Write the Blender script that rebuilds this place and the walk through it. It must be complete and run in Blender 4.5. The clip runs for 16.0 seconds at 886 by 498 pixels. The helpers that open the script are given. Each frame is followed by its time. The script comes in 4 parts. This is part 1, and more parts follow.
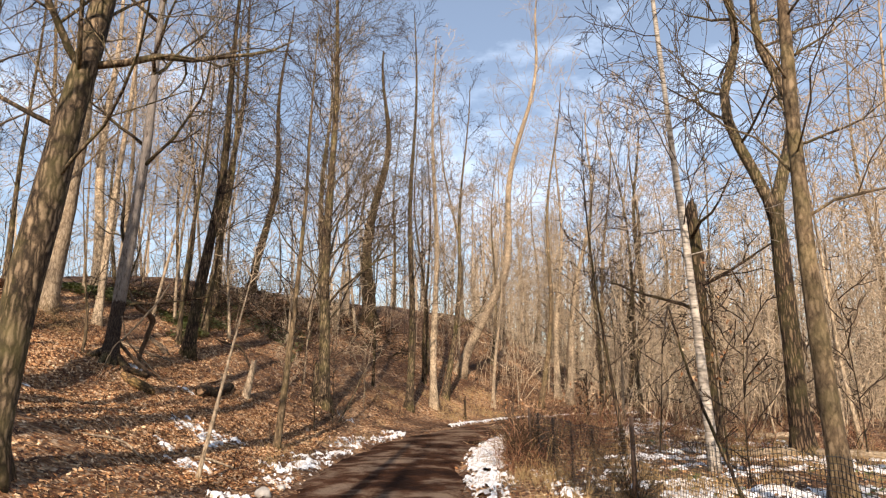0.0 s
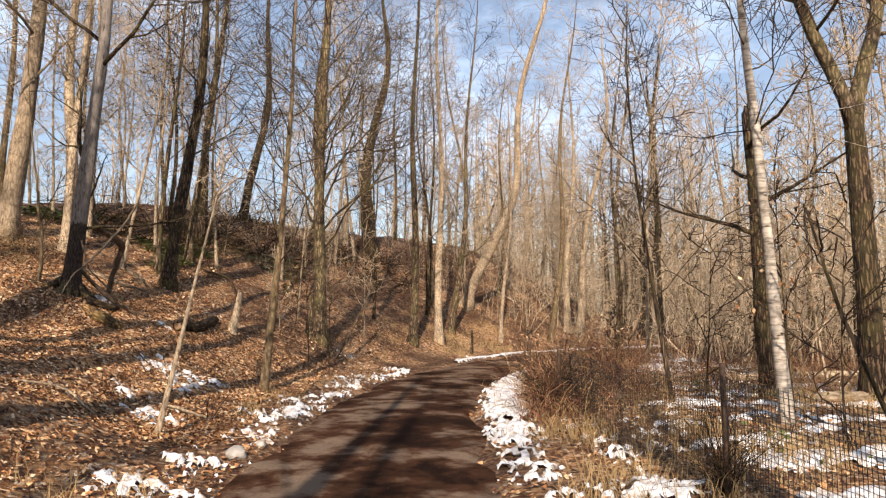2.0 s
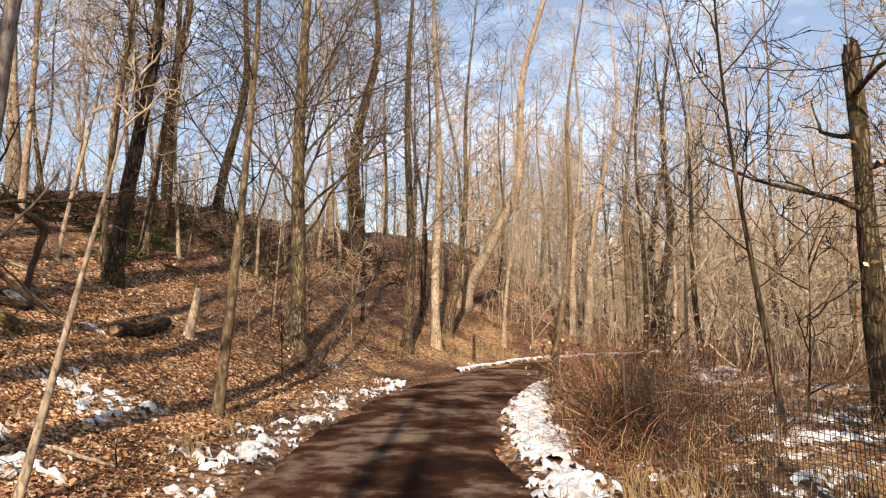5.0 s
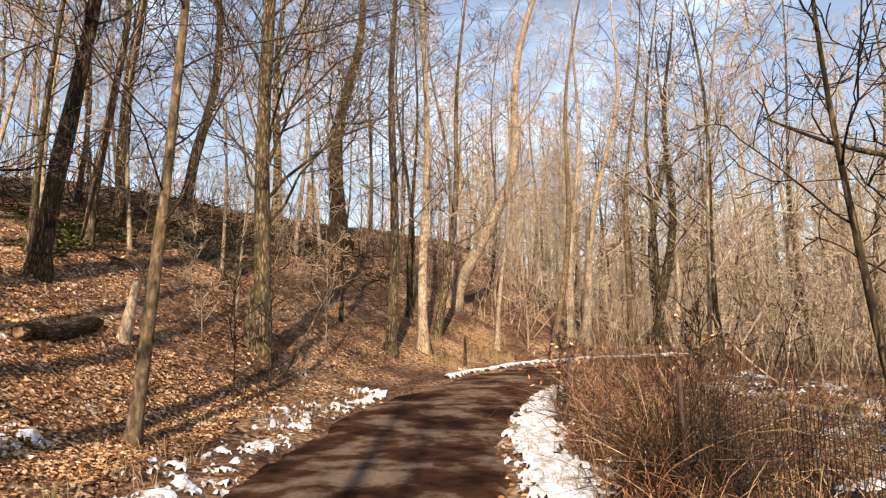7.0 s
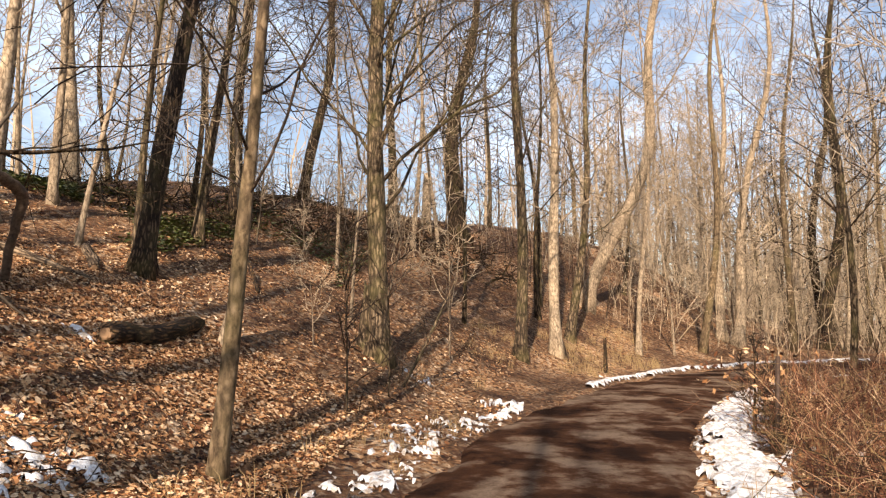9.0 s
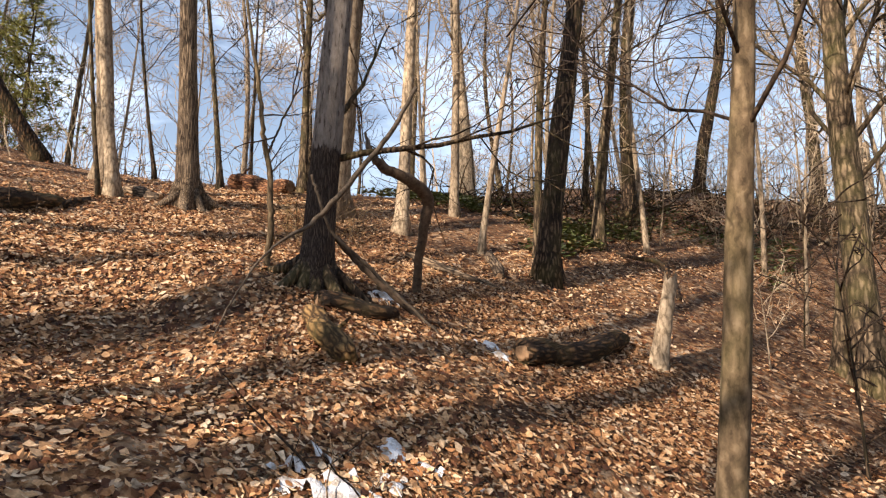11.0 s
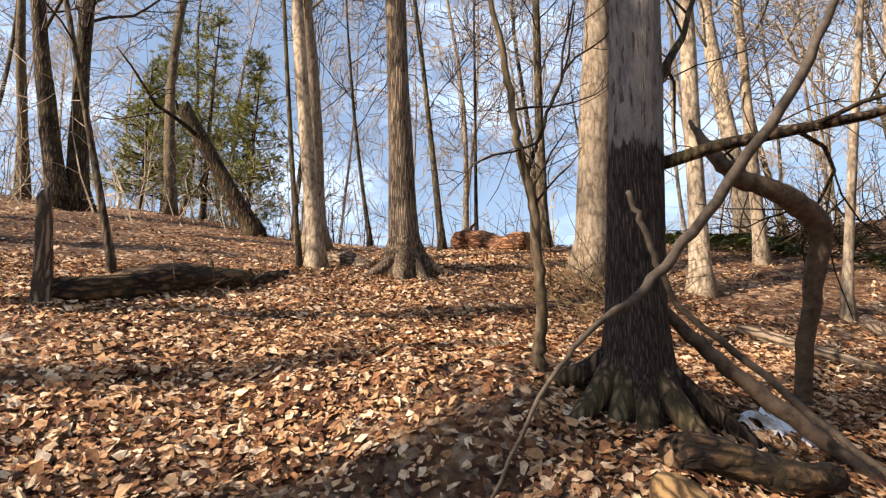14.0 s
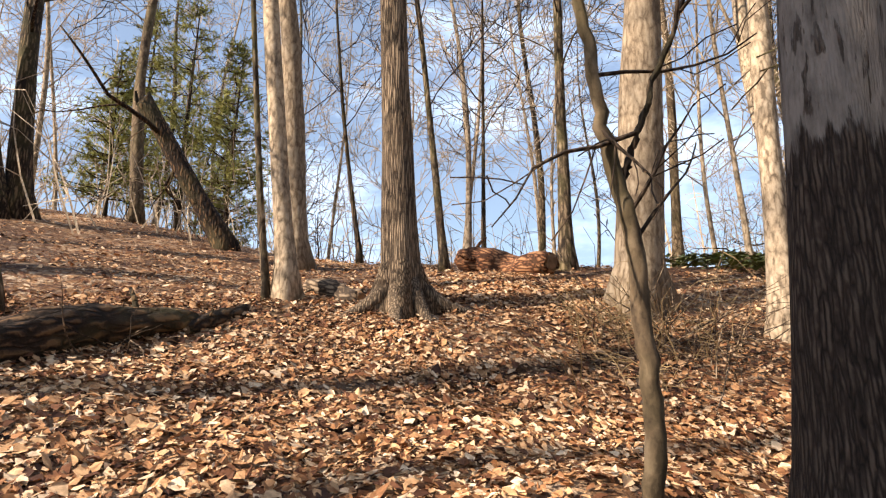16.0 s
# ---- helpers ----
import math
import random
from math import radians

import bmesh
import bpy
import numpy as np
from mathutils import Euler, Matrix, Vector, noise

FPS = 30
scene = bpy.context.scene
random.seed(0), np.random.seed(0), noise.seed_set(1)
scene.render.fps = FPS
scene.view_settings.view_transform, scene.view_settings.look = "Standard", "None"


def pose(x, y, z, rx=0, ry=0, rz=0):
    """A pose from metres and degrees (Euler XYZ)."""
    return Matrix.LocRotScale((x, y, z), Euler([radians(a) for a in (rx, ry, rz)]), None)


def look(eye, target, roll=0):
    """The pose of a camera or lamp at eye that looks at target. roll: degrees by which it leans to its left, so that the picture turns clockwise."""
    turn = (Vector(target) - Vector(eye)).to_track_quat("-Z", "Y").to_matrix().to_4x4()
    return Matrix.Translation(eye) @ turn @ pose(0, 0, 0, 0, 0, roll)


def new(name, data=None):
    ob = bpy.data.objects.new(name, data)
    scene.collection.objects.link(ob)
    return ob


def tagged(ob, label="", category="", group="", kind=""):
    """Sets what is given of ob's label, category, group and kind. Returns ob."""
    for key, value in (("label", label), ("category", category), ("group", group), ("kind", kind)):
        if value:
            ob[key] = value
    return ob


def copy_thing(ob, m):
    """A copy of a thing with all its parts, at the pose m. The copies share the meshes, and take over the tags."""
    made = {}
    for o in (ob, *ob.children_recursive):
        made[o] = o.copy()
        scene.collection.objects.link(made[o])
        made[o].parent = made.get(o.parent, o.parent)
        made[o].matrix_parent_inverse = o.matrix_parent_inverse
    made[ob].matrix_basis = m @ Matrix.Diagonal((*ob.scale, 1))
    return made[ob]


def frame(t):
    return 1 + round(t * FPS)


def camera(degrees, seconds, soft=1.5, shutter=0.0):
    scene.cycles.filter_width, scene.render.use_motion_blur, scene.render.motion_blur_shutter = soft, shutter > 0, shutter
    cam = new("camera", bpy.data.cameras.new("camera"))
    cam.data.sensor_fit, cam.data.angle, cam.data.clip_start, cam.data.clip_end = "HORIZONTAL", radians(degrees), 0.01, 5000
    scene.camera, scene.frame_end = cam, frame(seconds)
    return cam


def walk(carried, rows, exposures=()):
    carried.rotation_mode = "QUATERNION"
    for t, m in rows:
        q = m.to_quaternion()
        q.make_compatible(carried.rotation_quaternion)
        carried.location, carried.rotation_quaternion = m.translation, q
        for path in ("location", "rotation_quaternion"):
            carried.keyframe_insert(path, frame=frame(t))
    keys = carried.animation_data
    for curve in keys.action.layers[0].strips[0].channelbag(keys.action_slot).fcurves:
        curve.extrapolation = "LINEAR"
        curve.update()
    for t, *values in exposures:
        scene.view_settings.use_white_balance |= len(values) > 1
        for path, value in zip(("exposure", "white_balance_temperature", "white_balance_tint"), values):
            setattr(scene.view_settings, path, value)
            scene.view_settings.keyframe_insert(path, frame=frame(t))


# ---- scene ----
# ---- camera and its walk ----
cam = camera(68.2, 16.0, soft=1.25)
PATH = [
    (0, (-0.014, -0.175, 1.46), (-0.012, 1.785, 1.859), 0.1),
    (0.5, (-0.04, 0.363, 1.488), (-0.033, 2.349, 1.725), 0.1),
    (1, (-0.154, 0.955, 1.496), (-0.149, 2.944, 1.699), 0.1),
    (1.5, (-0.183, 1.489, 1.472), (-0.179, 3.479, 1.665), 0.0),
    (2, (-0.224, 2.122, 1.483), (-0.223, 4.112, 1.683), 0.1),
    (2.5, (-0.292, 2.642, 1.495), (-0.291, 4.632, 1.699), 0.1),
    (3, (-0.374, 3.271, 1.492), (-0.367, 5.261, 1.698), 0.1),
    (3.5, (-0.563, 3.853, 1.446), (-0.548, 5.842, 1.656), 0.2),
    (3.7, (-0.66, 4.068, 1.434), (-0.632, 6.057, 1.647), 0.2),
    (5.8, (-0.544, 6.162, 1.46), (-0.501, 8.151, 1.666), 0.1),
    (6, (-0.532, 6.409, 1.476), (-0.486, 8.398, 1.683), 0.1),
    (6.5, (-0.524, 7.017, 1.424), (-0.462, 9.005, 1.631), 0.0),
    (7, (-0.511, 7.617, 1.422), (-0.44, 9.604, 1.632), 0.1),
    (7.5, (-0.58, 8.146, 1.432), (-0.501, 10.134, 1.644), -0.0),
    (8, (-0.65, 8.658, 1.463), (-0.583, 10.646, 1.673), 0.0),
    (8.5, (-0.805, 9.203, 1.434), (-0.892, 11.19, 1.647), -0.0),
    (9, (-0.965, 9.798, 1.351), (-1.241, 11.766, 1.57), -0.2),
    (9.5, (-1.264, 10.369, 1.376), (-1.9, 12.253, 1.592), -0.3),
    (10, (-1.642, 10.879, 1.385), (-2.557, 12.643, 1.61), -0.4),
    (10.2, (-1.813, 11.061, 1.367), (-2.8, 12.786, 1.594), -0.4),
    (12.3, (-4.048, 12.674, 1.573), (-5.66, 13.826, 1.844), -0.2),
    (12.5, (-4.249, 12.786, 1.601), (-5.885, 13.906, 1.868), -0.4),
    (13, (-4.783, 13.03, 1.718), (-6.442, 14.095, 2.052), -0.1),
    (13.5, (-5.306, 13.193, 1.857), (-6.979, 14.215, 2.253), -0.3),
    (14, (-5.636, 13.439, 2.012), (-7.302, 14.454, 2.453), -0.5),
    (14.5, (-5.957, 13.635, 2.166), (-7.619, 14.652, 2.615), -0.2),
    (15, (-6.346, 13.857, 2.312), (-8.006, 14.881, 2.757), -0.4),
    (15.5, (-6.793, 14.134, 2.487), (-8.453, 15.157, 2.93), -0.8),
    (16, (-7.211, 14.233, 2.647), (-8.863, 15.263, 3.103), -0.1),
]
walk(cam, [(t, look(eye, target, roll)) for t, eye, target, roll in PATH],
     [(0, 0.72, 6750, 15), (8.5, 0.86, 7000, 16), (12.0, 0.86, 6600, 15), (14.0, 0.95, 6450, 14), (16.0, 1.05, 6550, 14)])

# ---- world, sun, exposure ----
SUN_UP, SUN_FROM = 31.0, (-0.06, -1.0)          # degrees above the horizon; the side that the sun stands on
world = bpy.data.worlds.new("winter_sky")
scene.world = world
world.use_nodes = True
wn, wl = world.node_tree.nodes, world.node_tree.links
sky = wn.new("ShaderNodeTexSky")
sky.sky_type, sky.sun_disc = "NISHITA", False
sky.sun_elevation, sky.sun_rotation = radians(SUN_UP), math.atan2(SUN_FROM[0], SUN_FROM[1])
sky.dust_density, sky.ozone_density, sky.air_density = 0.6, 1.0, 1.1
wc, wm, wno, wr, wmix = (wn.new(k) for k in ("ShaderNodeTexCoord", "ShaderNodeMapping", "ShaderNodeTexNoise", "ShaderNodeValToRGB", "ShaderNodeMix"))
wm.inputs["Scale"].default_value = (1.6, 1.6, 4.2)
wno.inputs["Scale"].default_value, wno.inputs["Detail"].default_value, wno.inputs["Roughness"].default_value = 1.5, 7, 0.6
wr.color_ramp.elements[0].position, wr.color_ramp.elements[1].position = 0.50, 0.68
wr.color_ramp.elements[0].color = (0.16, 0.16, 0.16, 1)
wmix.data_type = "RGBA"
wmix.inputs["B"].default_value = (7.0, 8.8, 11.2, 1)
wl.new(wc.outputs["Generated"], wm.inputs["Vector"])
wl.new(wm.outputs["Vector"], wno.inputs["Vector"])
wl.new(wno.outputs["Fac"], wr.inputs["Fac"])
wl.new(wr.outputs["Color"], wmix.inputs["Factor"])
wl.new(sky.outputs["Color"], wmix.inputs["A"])
wl.new(wmix.outputs["Result"], wn["Background"].inputs["Color"])
wn["Background"].inputs["Strength"].default_value = 0.086
sun = new("sun", bpy.data.lights.new("sun", "SUN"))
sun.data.energy, sun.data.angle, sun.data.color = 5.0, radians(0.53), (1.0, 0.89, 0.74)
k = math.cos(radians(SUN_UP)) / math.hypot(*SUN_FROM)
sun.matrix_world = look((SUN_FROM[0] * k * 60, SUN_FROM[1] * k * 60, 60 * math.sin(radians(SUN_UP))), (0, 0, 0))


# ---- materials ----
class Mat:
    """A node material with short calls for its nodes."""

    def __init__(self, name, rough=0.9):
        self.m = bpy.data.materials.new(name)
        self.m.use_nodes = True
        self.t = self.m.node_tree
        self.b = self.t.nodes["Principled BSDF"]
        self.b.inputs["Roughness"].default_value = rough
        self.b.inputs["Specular IOR Level"].default_value = 0.25
        self.co = self.t.nodes.new("ShaderNodeTexCoord").outputs["Object"]

    def put(self, kind, ins, **props):
        n = self.t.nodes.new("ShaderNode" + kind)
        if "data_type" in props:
            n.data_type, n.blend_type = props["data_type"], props["blend_type"]
        if "feature" in props:
            n.feature = props["feature"]
        if "operation" in props:
            n.operation = props["operation"]
        for k, v in ins.items():
            if isinstance(v, bpy.types.NodeSocket):
                self.t.links.new(v, n.inputs[k])
            else:
                n.inputs[k].default_value = v
        return n

    def scaled(self, x, y, z, rot=(0, 0, 0)):
        return self.put("Mapping", {"Vector": self.co, "Scale": (x, y, z), "Rotation": rot}).outputs["Vector"]

    def noise(self, scale, detail=5, rough=0.6, vec=None, out="Fac"):
        return self.put("TexNoise", {"Vector": vec or self.co, "Scale": scale, "Detail": detail, "Roughness": rough}).outputs[out]

    def cells(self, scale, vec=None, out="Color", feature="F1"):
        return self.put("TexVoronoi", {"Vector": vec or self.co, "Scale": scale}, feature=feature).outputs[out]

    def ramp(self, fac, *stops):
        n = self.put("ValToRGB", {"Fac": fac})
        e = n.color_ramp.elements
        while len(e) < len(stops):
            e.new(0.5)
        for el, (p, c) in zip(e, stops):
            el.position, el.color = p, (*c, 1)
        return n.outputs["Color"]

    def mix(self, fac, a, b, how="MIX"):
        n = self.put("Mix", {}, data_type="RGBA", blend_type=how)
        for key, v in (("Factor", fac), ("A", a), ("B", b)):
            if isinstance(v, bpy.types.NodeSocket):
                self.t.links.new(v, n.inputs[key])
            elif key == "Factor":
                n.inputs[0].default_value = v
            else:
                n.inputs[key].default_value = (*v, 1)
        return n.outputs["Result"]

    def math(self, op, a, b=0.5):
        return self.put("Math", {0: a, 1: b}, operation=op).outputs[0]

    def done(self, colour, bump=None, strength=0.5, depth=0.02):
        if isinstance(colour, bpy.types.NodeSocket):
            self.t.links.new(colour, self.b.inputs["Base Color"])
        else:
            self.b.inputs["Base Color"].default_value = (*colour, 1)
        if bump is not None:
            n = self.put("Bump", {"Height": bump, "Strength": strength, "Distance": depth})
            self.t.links.new(n.outputs["Normal"], self.b.inputs["Normal"])
        return self.m


def bark(name, dark, mid, light, coarse=9.0, stretch=0.16, ridge=0.6, depth=0.02, moss=0.0):
    """Bark: streaks along the trunk, blotches of lichen, and some change from tree to tree."""
    a = Mat(name)
    v = a.scaled(coarse, coarse, coarse * stretch)
    sway = a.put("VectorMath", {0: a.noise(5.0, 4, 0.6, None, "Color"), "Scale": 0.8}, operation="SCALE").outputs[0]
    v = a.put("VectorMath", {0: v, 1: sway}, operation="ADD").outputs[0]
    fine = a.noise(2.0, 7, 0.65, v)
    crack = a.ramp(a.cells(1.6, v, "Distance", "DISTANCE_TO_EDGE"), (0.0, (0, 0, 0)), (0.32, (0.85, 0.85, 0.85)))
    relief = a.mix(ridge, fine, crack)
    col = a.ramp(relief, (0.34, dark), (0.48, mid), (0.66, light))
    blot = a.ramp(a.noise(3.5, 6, 0.7), (0.42, (0, 0, 0)), (0.68, (1, 1, 1)))
    col = a.mix(a.math("MULTIPLY", blot, 0.22), col, light)
    stain = a.ramp(a.noise(1.1, 3), (0.35, (0.62, 0.60, 0.58)), (0.65, (1.12, 1.08, 1.0)))
    col = a.mix(1.0, col, stain, "MULTIPLY")
    if moss:
        where = a.ramp(a.noise(1.7, 4), (0.45, (0, 0, 0)), (0.62, (1, 1, 1)))
        col = a.mix(a.math("MULTIPLY", where, moss), col, (0.16, 0.15, 0.045))
    tone = a.put("ObjectInfo", {}).outputs["Random"]
    col = a.mix(1.0, col, a.ramp(tone, (0, (0.82, 0.80, 0.78)), (1, (1.12, 1.10, 1.06))), "MULTIPLY")
    return a.done(col, relief, 0.8, depth)


BARK_GREY = bark("grey_bark", (0.020, 0.014, 0.009), (0.095, 0.068, 0.044), (0.29, 0.22, 0.15), 10, 0.22, 0.35, 0.012, 0.25)
BARK_BROWN = bark("brown_bark", (0.016, 0.010, 0.0065), (0.064, 0.042, 0.027), (0.175, 0.122, 0.078), 12, 0.14, 0.6, 0.025, 0.2)
BARK_SHAGGY = bark("shaggy_bark", (0.045, 0.032, 0.022), (0.19, 0.14, 0.096), (0.36, 0.275, 0.195), 30, 0.05, 0.45, 0.03)
BARK_RED = bark("reddish_wood", (0.05, 0.02, 0.01), (0.25, 0.105, 0.05), (0.42, 0.23, 0.12), 12, 0.15, 0.5, 0.025)
BARK_BEECH = bark("smooth_tan_bark", (0.15, 0.11, 0.075), (0.31, 0.245, 0.175), (0.45, 0.38, 0.29), 9, 0.3, 0.25, 0.01)
BARK_PALE = bark("pale_bark", (0.13, 0.098, 0.068), (0.36, 0.285, 0.205), (0.57, 0.48, 0.37), 10, 0.4, 0.2, 0.008)
BARK_DEAD = bark("weathered_wood", (0.05, 0.035, 0.025), (0.19, 0.135, 0.09), (0.36, 0.28, 0.20), 13, 0.1, 0.5, 0.02)
BARK_ROT = bark("rotten_wood", (0.015, 0.010, 0.007), (0.055, 0.033, 0.02), (0.16, 0.095, 0.05), 11, 0.2, 0.6, 0.03, 0.15)
TWIG = bark("twig_bark", (0.014, 0.009, 0.006), (0.050, 0.033, 0.022), (0.135, 0.094, 0.062), 14, 0.3, 0.3, 0.004)
BARK_SLIM = bark("smooth_young_bark", (0.055, 0.038, 0.023), (0.145, 0.104, 0.064), (0.29, 0.22, 0.145), 9, 0.35, 0.2, 0.006, 0.2)
BARK_LOG = bark("mossy_log_bark", (0.03, 0.018, 0.009), (0.15, 0.088, 0.038), (0.34, 0.22, 0.10), 11, 0.25, 0.4, 0.02, 0.25)
# pale twigs, brightened further so the colour stands in for sunlight
TWIG_PALE_LIT = bark("pale_twig_bark_lit", (0.30, 0.235, 0.165), (0.50, 0.405, 0.30), (0.68, 0.58, 0.46), 14, 0.3, 0.3, 0.004)


def stripped_bark():
    """Dark ridged bark up to head height, torn off above it to a smooth grey."""
    a = Mat("ridged_bark_half_stripped", 0.92)
    sway = a.put("VectorMath", {0: a.noise(4.0, 4, 0.6, None, "Color"), "Scale": 0.9}, operation="SCALE").outputs[0]
    v = a.put("VectorMath", {0: a.scaled(30, 30, 2.4), 1: sway}, operation="ADD").outputs[0]
    fine = a.noise(2.2, 7, 0.7, v)
    crack = a.ramp(a.cells(2.3, v, "Distance", "DISTANCE_TO_EDGE"), (0.0, (0, 0, 0)), (0.3, (0.9, 0.9, 0.9)))
    relief = a.mix(0.4, fine, crack)
    low = a.ramp(relief, (0.25, (0.012, 0.008, 0.006)), (0.5, (0.058, 0.040, 0.029)), (0.75, (0.135, 0.10, 0.074)))
    smooth_grey = a.ramp(a.noise(1.0, 6, 0.65, a.scaled(26, 26, 7)), (0.3, (0.11, 0.092, 0.077)), (0.62, (0.24, 0.205, 0.175)))
    height_up = a.put("SeparateXYZ", {"Vector": a.co}).outputs[2]
    ragged = a.math("ADD", height_up, a.math("MULTIPLY", a.noise(1.0, 5, 0.6, a.scaled(26, 26, 2.6)), 0.45))
    strip = a.ramp(a.math("MULTIPLY", ragged, 0.25), (0.438, (0, 0, 0)), (0.446, (1, 1, 1)))
    flakes = a.ramp(a.noise(1.0, 4, 0.6, a.scaled(34, 34, 5)), (0.58, (0, 0, 0)), (0.63, (1, 1, 1)))
    strip = a.math("MULTIPLY", strip, a.math("SUBTRACT", 1.0, a.math("MULTIPLY", flakes, 0.8)))
    return a.done(a.mix(strip, low, smooth_grey), a.math("MULTIPLY", relief, a.math("SUBTRACT", 1.0, a.math("MULTIPLY", strip, 0.7))), 0.9, 0.03)


BARK_RIDGED = stripped_bark()


def bramble_stem():
    a = Mat("bramble_stem", 0.8)
    r = a.put("NewGeometry", {}).outputs["Random Per Island"]
    col = a.ramp(r, (0.0, (0.018, 0.008, 0.005)), (0.42, (0.10, 0.039, 0.021)), (0.78, (0.28, 0.13, 0.068)), (1.0, (0.62, 0.46, 0.30)))
    fine = a.noise(45, 4)
    return a.done(a.mix(1.0, col, a.ramp(fine, (0.3, (0.75, 0.72, 0.7)), (0.7, (1.15, 1.1, 1.05))), "MULTIPLY"), fine, 0.3, 0.003)


BRAMBLE = bramble_stem()


def birch_bark():
    a = Mat("birch_bark", 0.75)
    v = a.scaled(5, 5, 26)
    marks = a.noise(1.0, 4, 0.6, v)
    col = a.ramp(marks, (0.30, (0.05, 0.04, 0.035)), (0.42, (0.27, 0.23, 0.18)), (0.6, (0.47, 0.41, 0.34)))
    black = a.ramp(a.noise(2.2, 4), (0.52, (0, 0, 0)), (0.64, (1, 1, 1)))
    return a.done(a.mix(a.math("MULTIPLY", black, 0.8), col, (0.07, 0.055, 0.045)), marks, 0.5, 0.008)


BARK_BIRCH = birch_bark()


def litter():
    """Ground under the trees: packed dead leaves over dark soil."""
    a = Mat("leaf_litter", 0.85)
    warp = a.put("VectorMath", {0: a.co, 1: a.put("VectorMath", {0: a.noise(3, 3, 0.5, None, "Color"), "Scale": 0.35}, operation="SCALE").outputs[0]}, operation="ADD").outputs[0]
    one = a.put("TexVoronoi", {"Vector": warp, "Scale": 10.5})
    two = a.put("TexVoronoi", {"Vector": warp, "Scale": 17.0})
    pick = a.put("SeparateColor", {"Color": one.outputs["Color"]}).outputs[0]
    pick2 = a.put("SeparateColor", {"Color": two.outputs["Color"]}).outputs[1]
    leaf = ((0.0, (0.03, 0.012, 0.007)), (0.22, (0.16, 0.064, 0.028)), (0.48, (0.38, 0.18, 0.075)), (0.74, (0.60, 0.36, 0.18)), (1.0, (0.84, 0.67, 0.48)))
    col = a.mix(a.ramp(pick2, (0.45, (0, 0, 0)), (0.5, (1, 1, 1))), a.ramp(pick, *leaf), a.ramp(pick2, *leaf))
    # shade between the leaves, painted as darker cell edges
    gap = a.ramp(one.outputs["Distance"], (0.2, (1, 1, 1)), (0.75, (0.34, 0.30, 0.27)))
    col = a.mix(1.0, col, gap, "MULTIPLY")
    soil = a.ramp(a.noise(0.55, 5, 0.65), (0.40, (1, 1, 1)), (0.60, (0, 0, 0)))
    col = a.mix(a.math("MULTIPLY", soil, 0.7), col, (0.052, 0.022, 0.011))
    # broad darker patches put dappled tree shade into the ground colour
    tone = a.ramp(a.noise(0.45, 5, 0.6), (0.38, (0.52, 0.47, 0.44)), (0.62, (1.12, 1.09, 1.05)))
    col = a.mix(1.0, col, tone, "MULTIPLY")
    relief = a.math("ADD", a.math("MULTIPLY", one.outputs["Distance"], -0.6), a.math("ADD", a.math("MULTIPLY", pick2, 0.4), a.noise(30, 4)))
    return a.done(col, relief, 0.9, 0.045)


def leaf_mat(name, single):
    a = Mat(name, 0.75)
    r = a.put("ObjectInfo", {}).outputs["Random"] if single else a.put("NewGeometry", {}).outputs["Random Per Island"]
    col = a.ramp(r, (0.0, (0.045, 0.018, 0.010)), (0.22, (0.18, 0.074, 0.033)), (0.45, (0.41, 0.205, 0.09)), (0.72, (0.63, 0.395, 0.21)), (1.0, (0.82, 0.65, 0.46)))
    spot = a.ramp(a.noise(38, 4), (0.4, (0.72, 0.68, 0.64)), (0.62, (1.08, 1.06, 1.02)))
    col = a.mix(1.0, col, spot, "MULTIPLY")
    if not single:
        # the same dappled tree shade, multiplied into the heaped leaves' colour
        shaded = a.ramp(a.noise(0.45, 5, 0.6), (0.36, (0.58, 0.52, 0.48)), (0.58, (1.08, 1.06, 1.03)))
        col = a.mix(1.0, col, shaded, "MULTIPLY")
    return a.done(col, a.noise(60, 3), 0.3, 0.004)


def track():
    a = Mat("dark_path", 0.92)
    a.b.inputs["Specular IOR Level"].default_value = 0.06
    big = a.noise(0.9, 6, 0.66)
    # palest stop: grey grit, and sun spots painted into the track colour
    col = a.ramp(big, (0.40, (0.016, 0.007, 0.004)), (0.50, (0.06, 0.027, 0.014)), (0.60, (0.185, 0.135, 0.098)))
    grit = a.noise(70, 5, 0.7)
    col = a.mix(1.0, col, a.ramp(grit, (0.35, (0.6, 0.58, 0.56)), (0.68, (1.35, 1.3, 1.25))), "MULTIPLY")
    crumbs = a.ramp(a.cells(16, None, "Distance"), (0.10, (1, 1, 1)), (0.17, (0, 0, 0)))
    some = a.ramp(a.noise(2.6, 4), (0.52, (0, 0, 0)), (0.62, (1, 1, 1)))
    col = a.mix(a.math("MULTIPLY", a.math("MULTIPLY", crumbs, some), 0.75), col, (0.21, 0.11, 0.05))
    return a.done(col, a.math("ADD", grit, a.math("MULTIPLY", a.noise(6, 4), 1.5)), 0.6, 0.02)


def snow_mat():
    a = Mat("old_snow", 0.6)
    dirt = a.ramp(a.noise(9, 6, 0.7), (0.38, (0.40, 0.33, 0.26)), (0.56, (0.80, 0.81, 0.83)))
    return a.done(dirt, a.math("ADD", a.noise(14, 5), a.noise(55, 4)), 0.6, 0.03)


def plain(name, dark, light, scale=8.0, rough=0.8, depth=0.01):
    a = Mat(name, rough)
    n = a.noise(scale, 6, 0.65)
    return a.done(a.ramp(n, (0.3, dark), (0.7, light)), n, 0.5, depth)


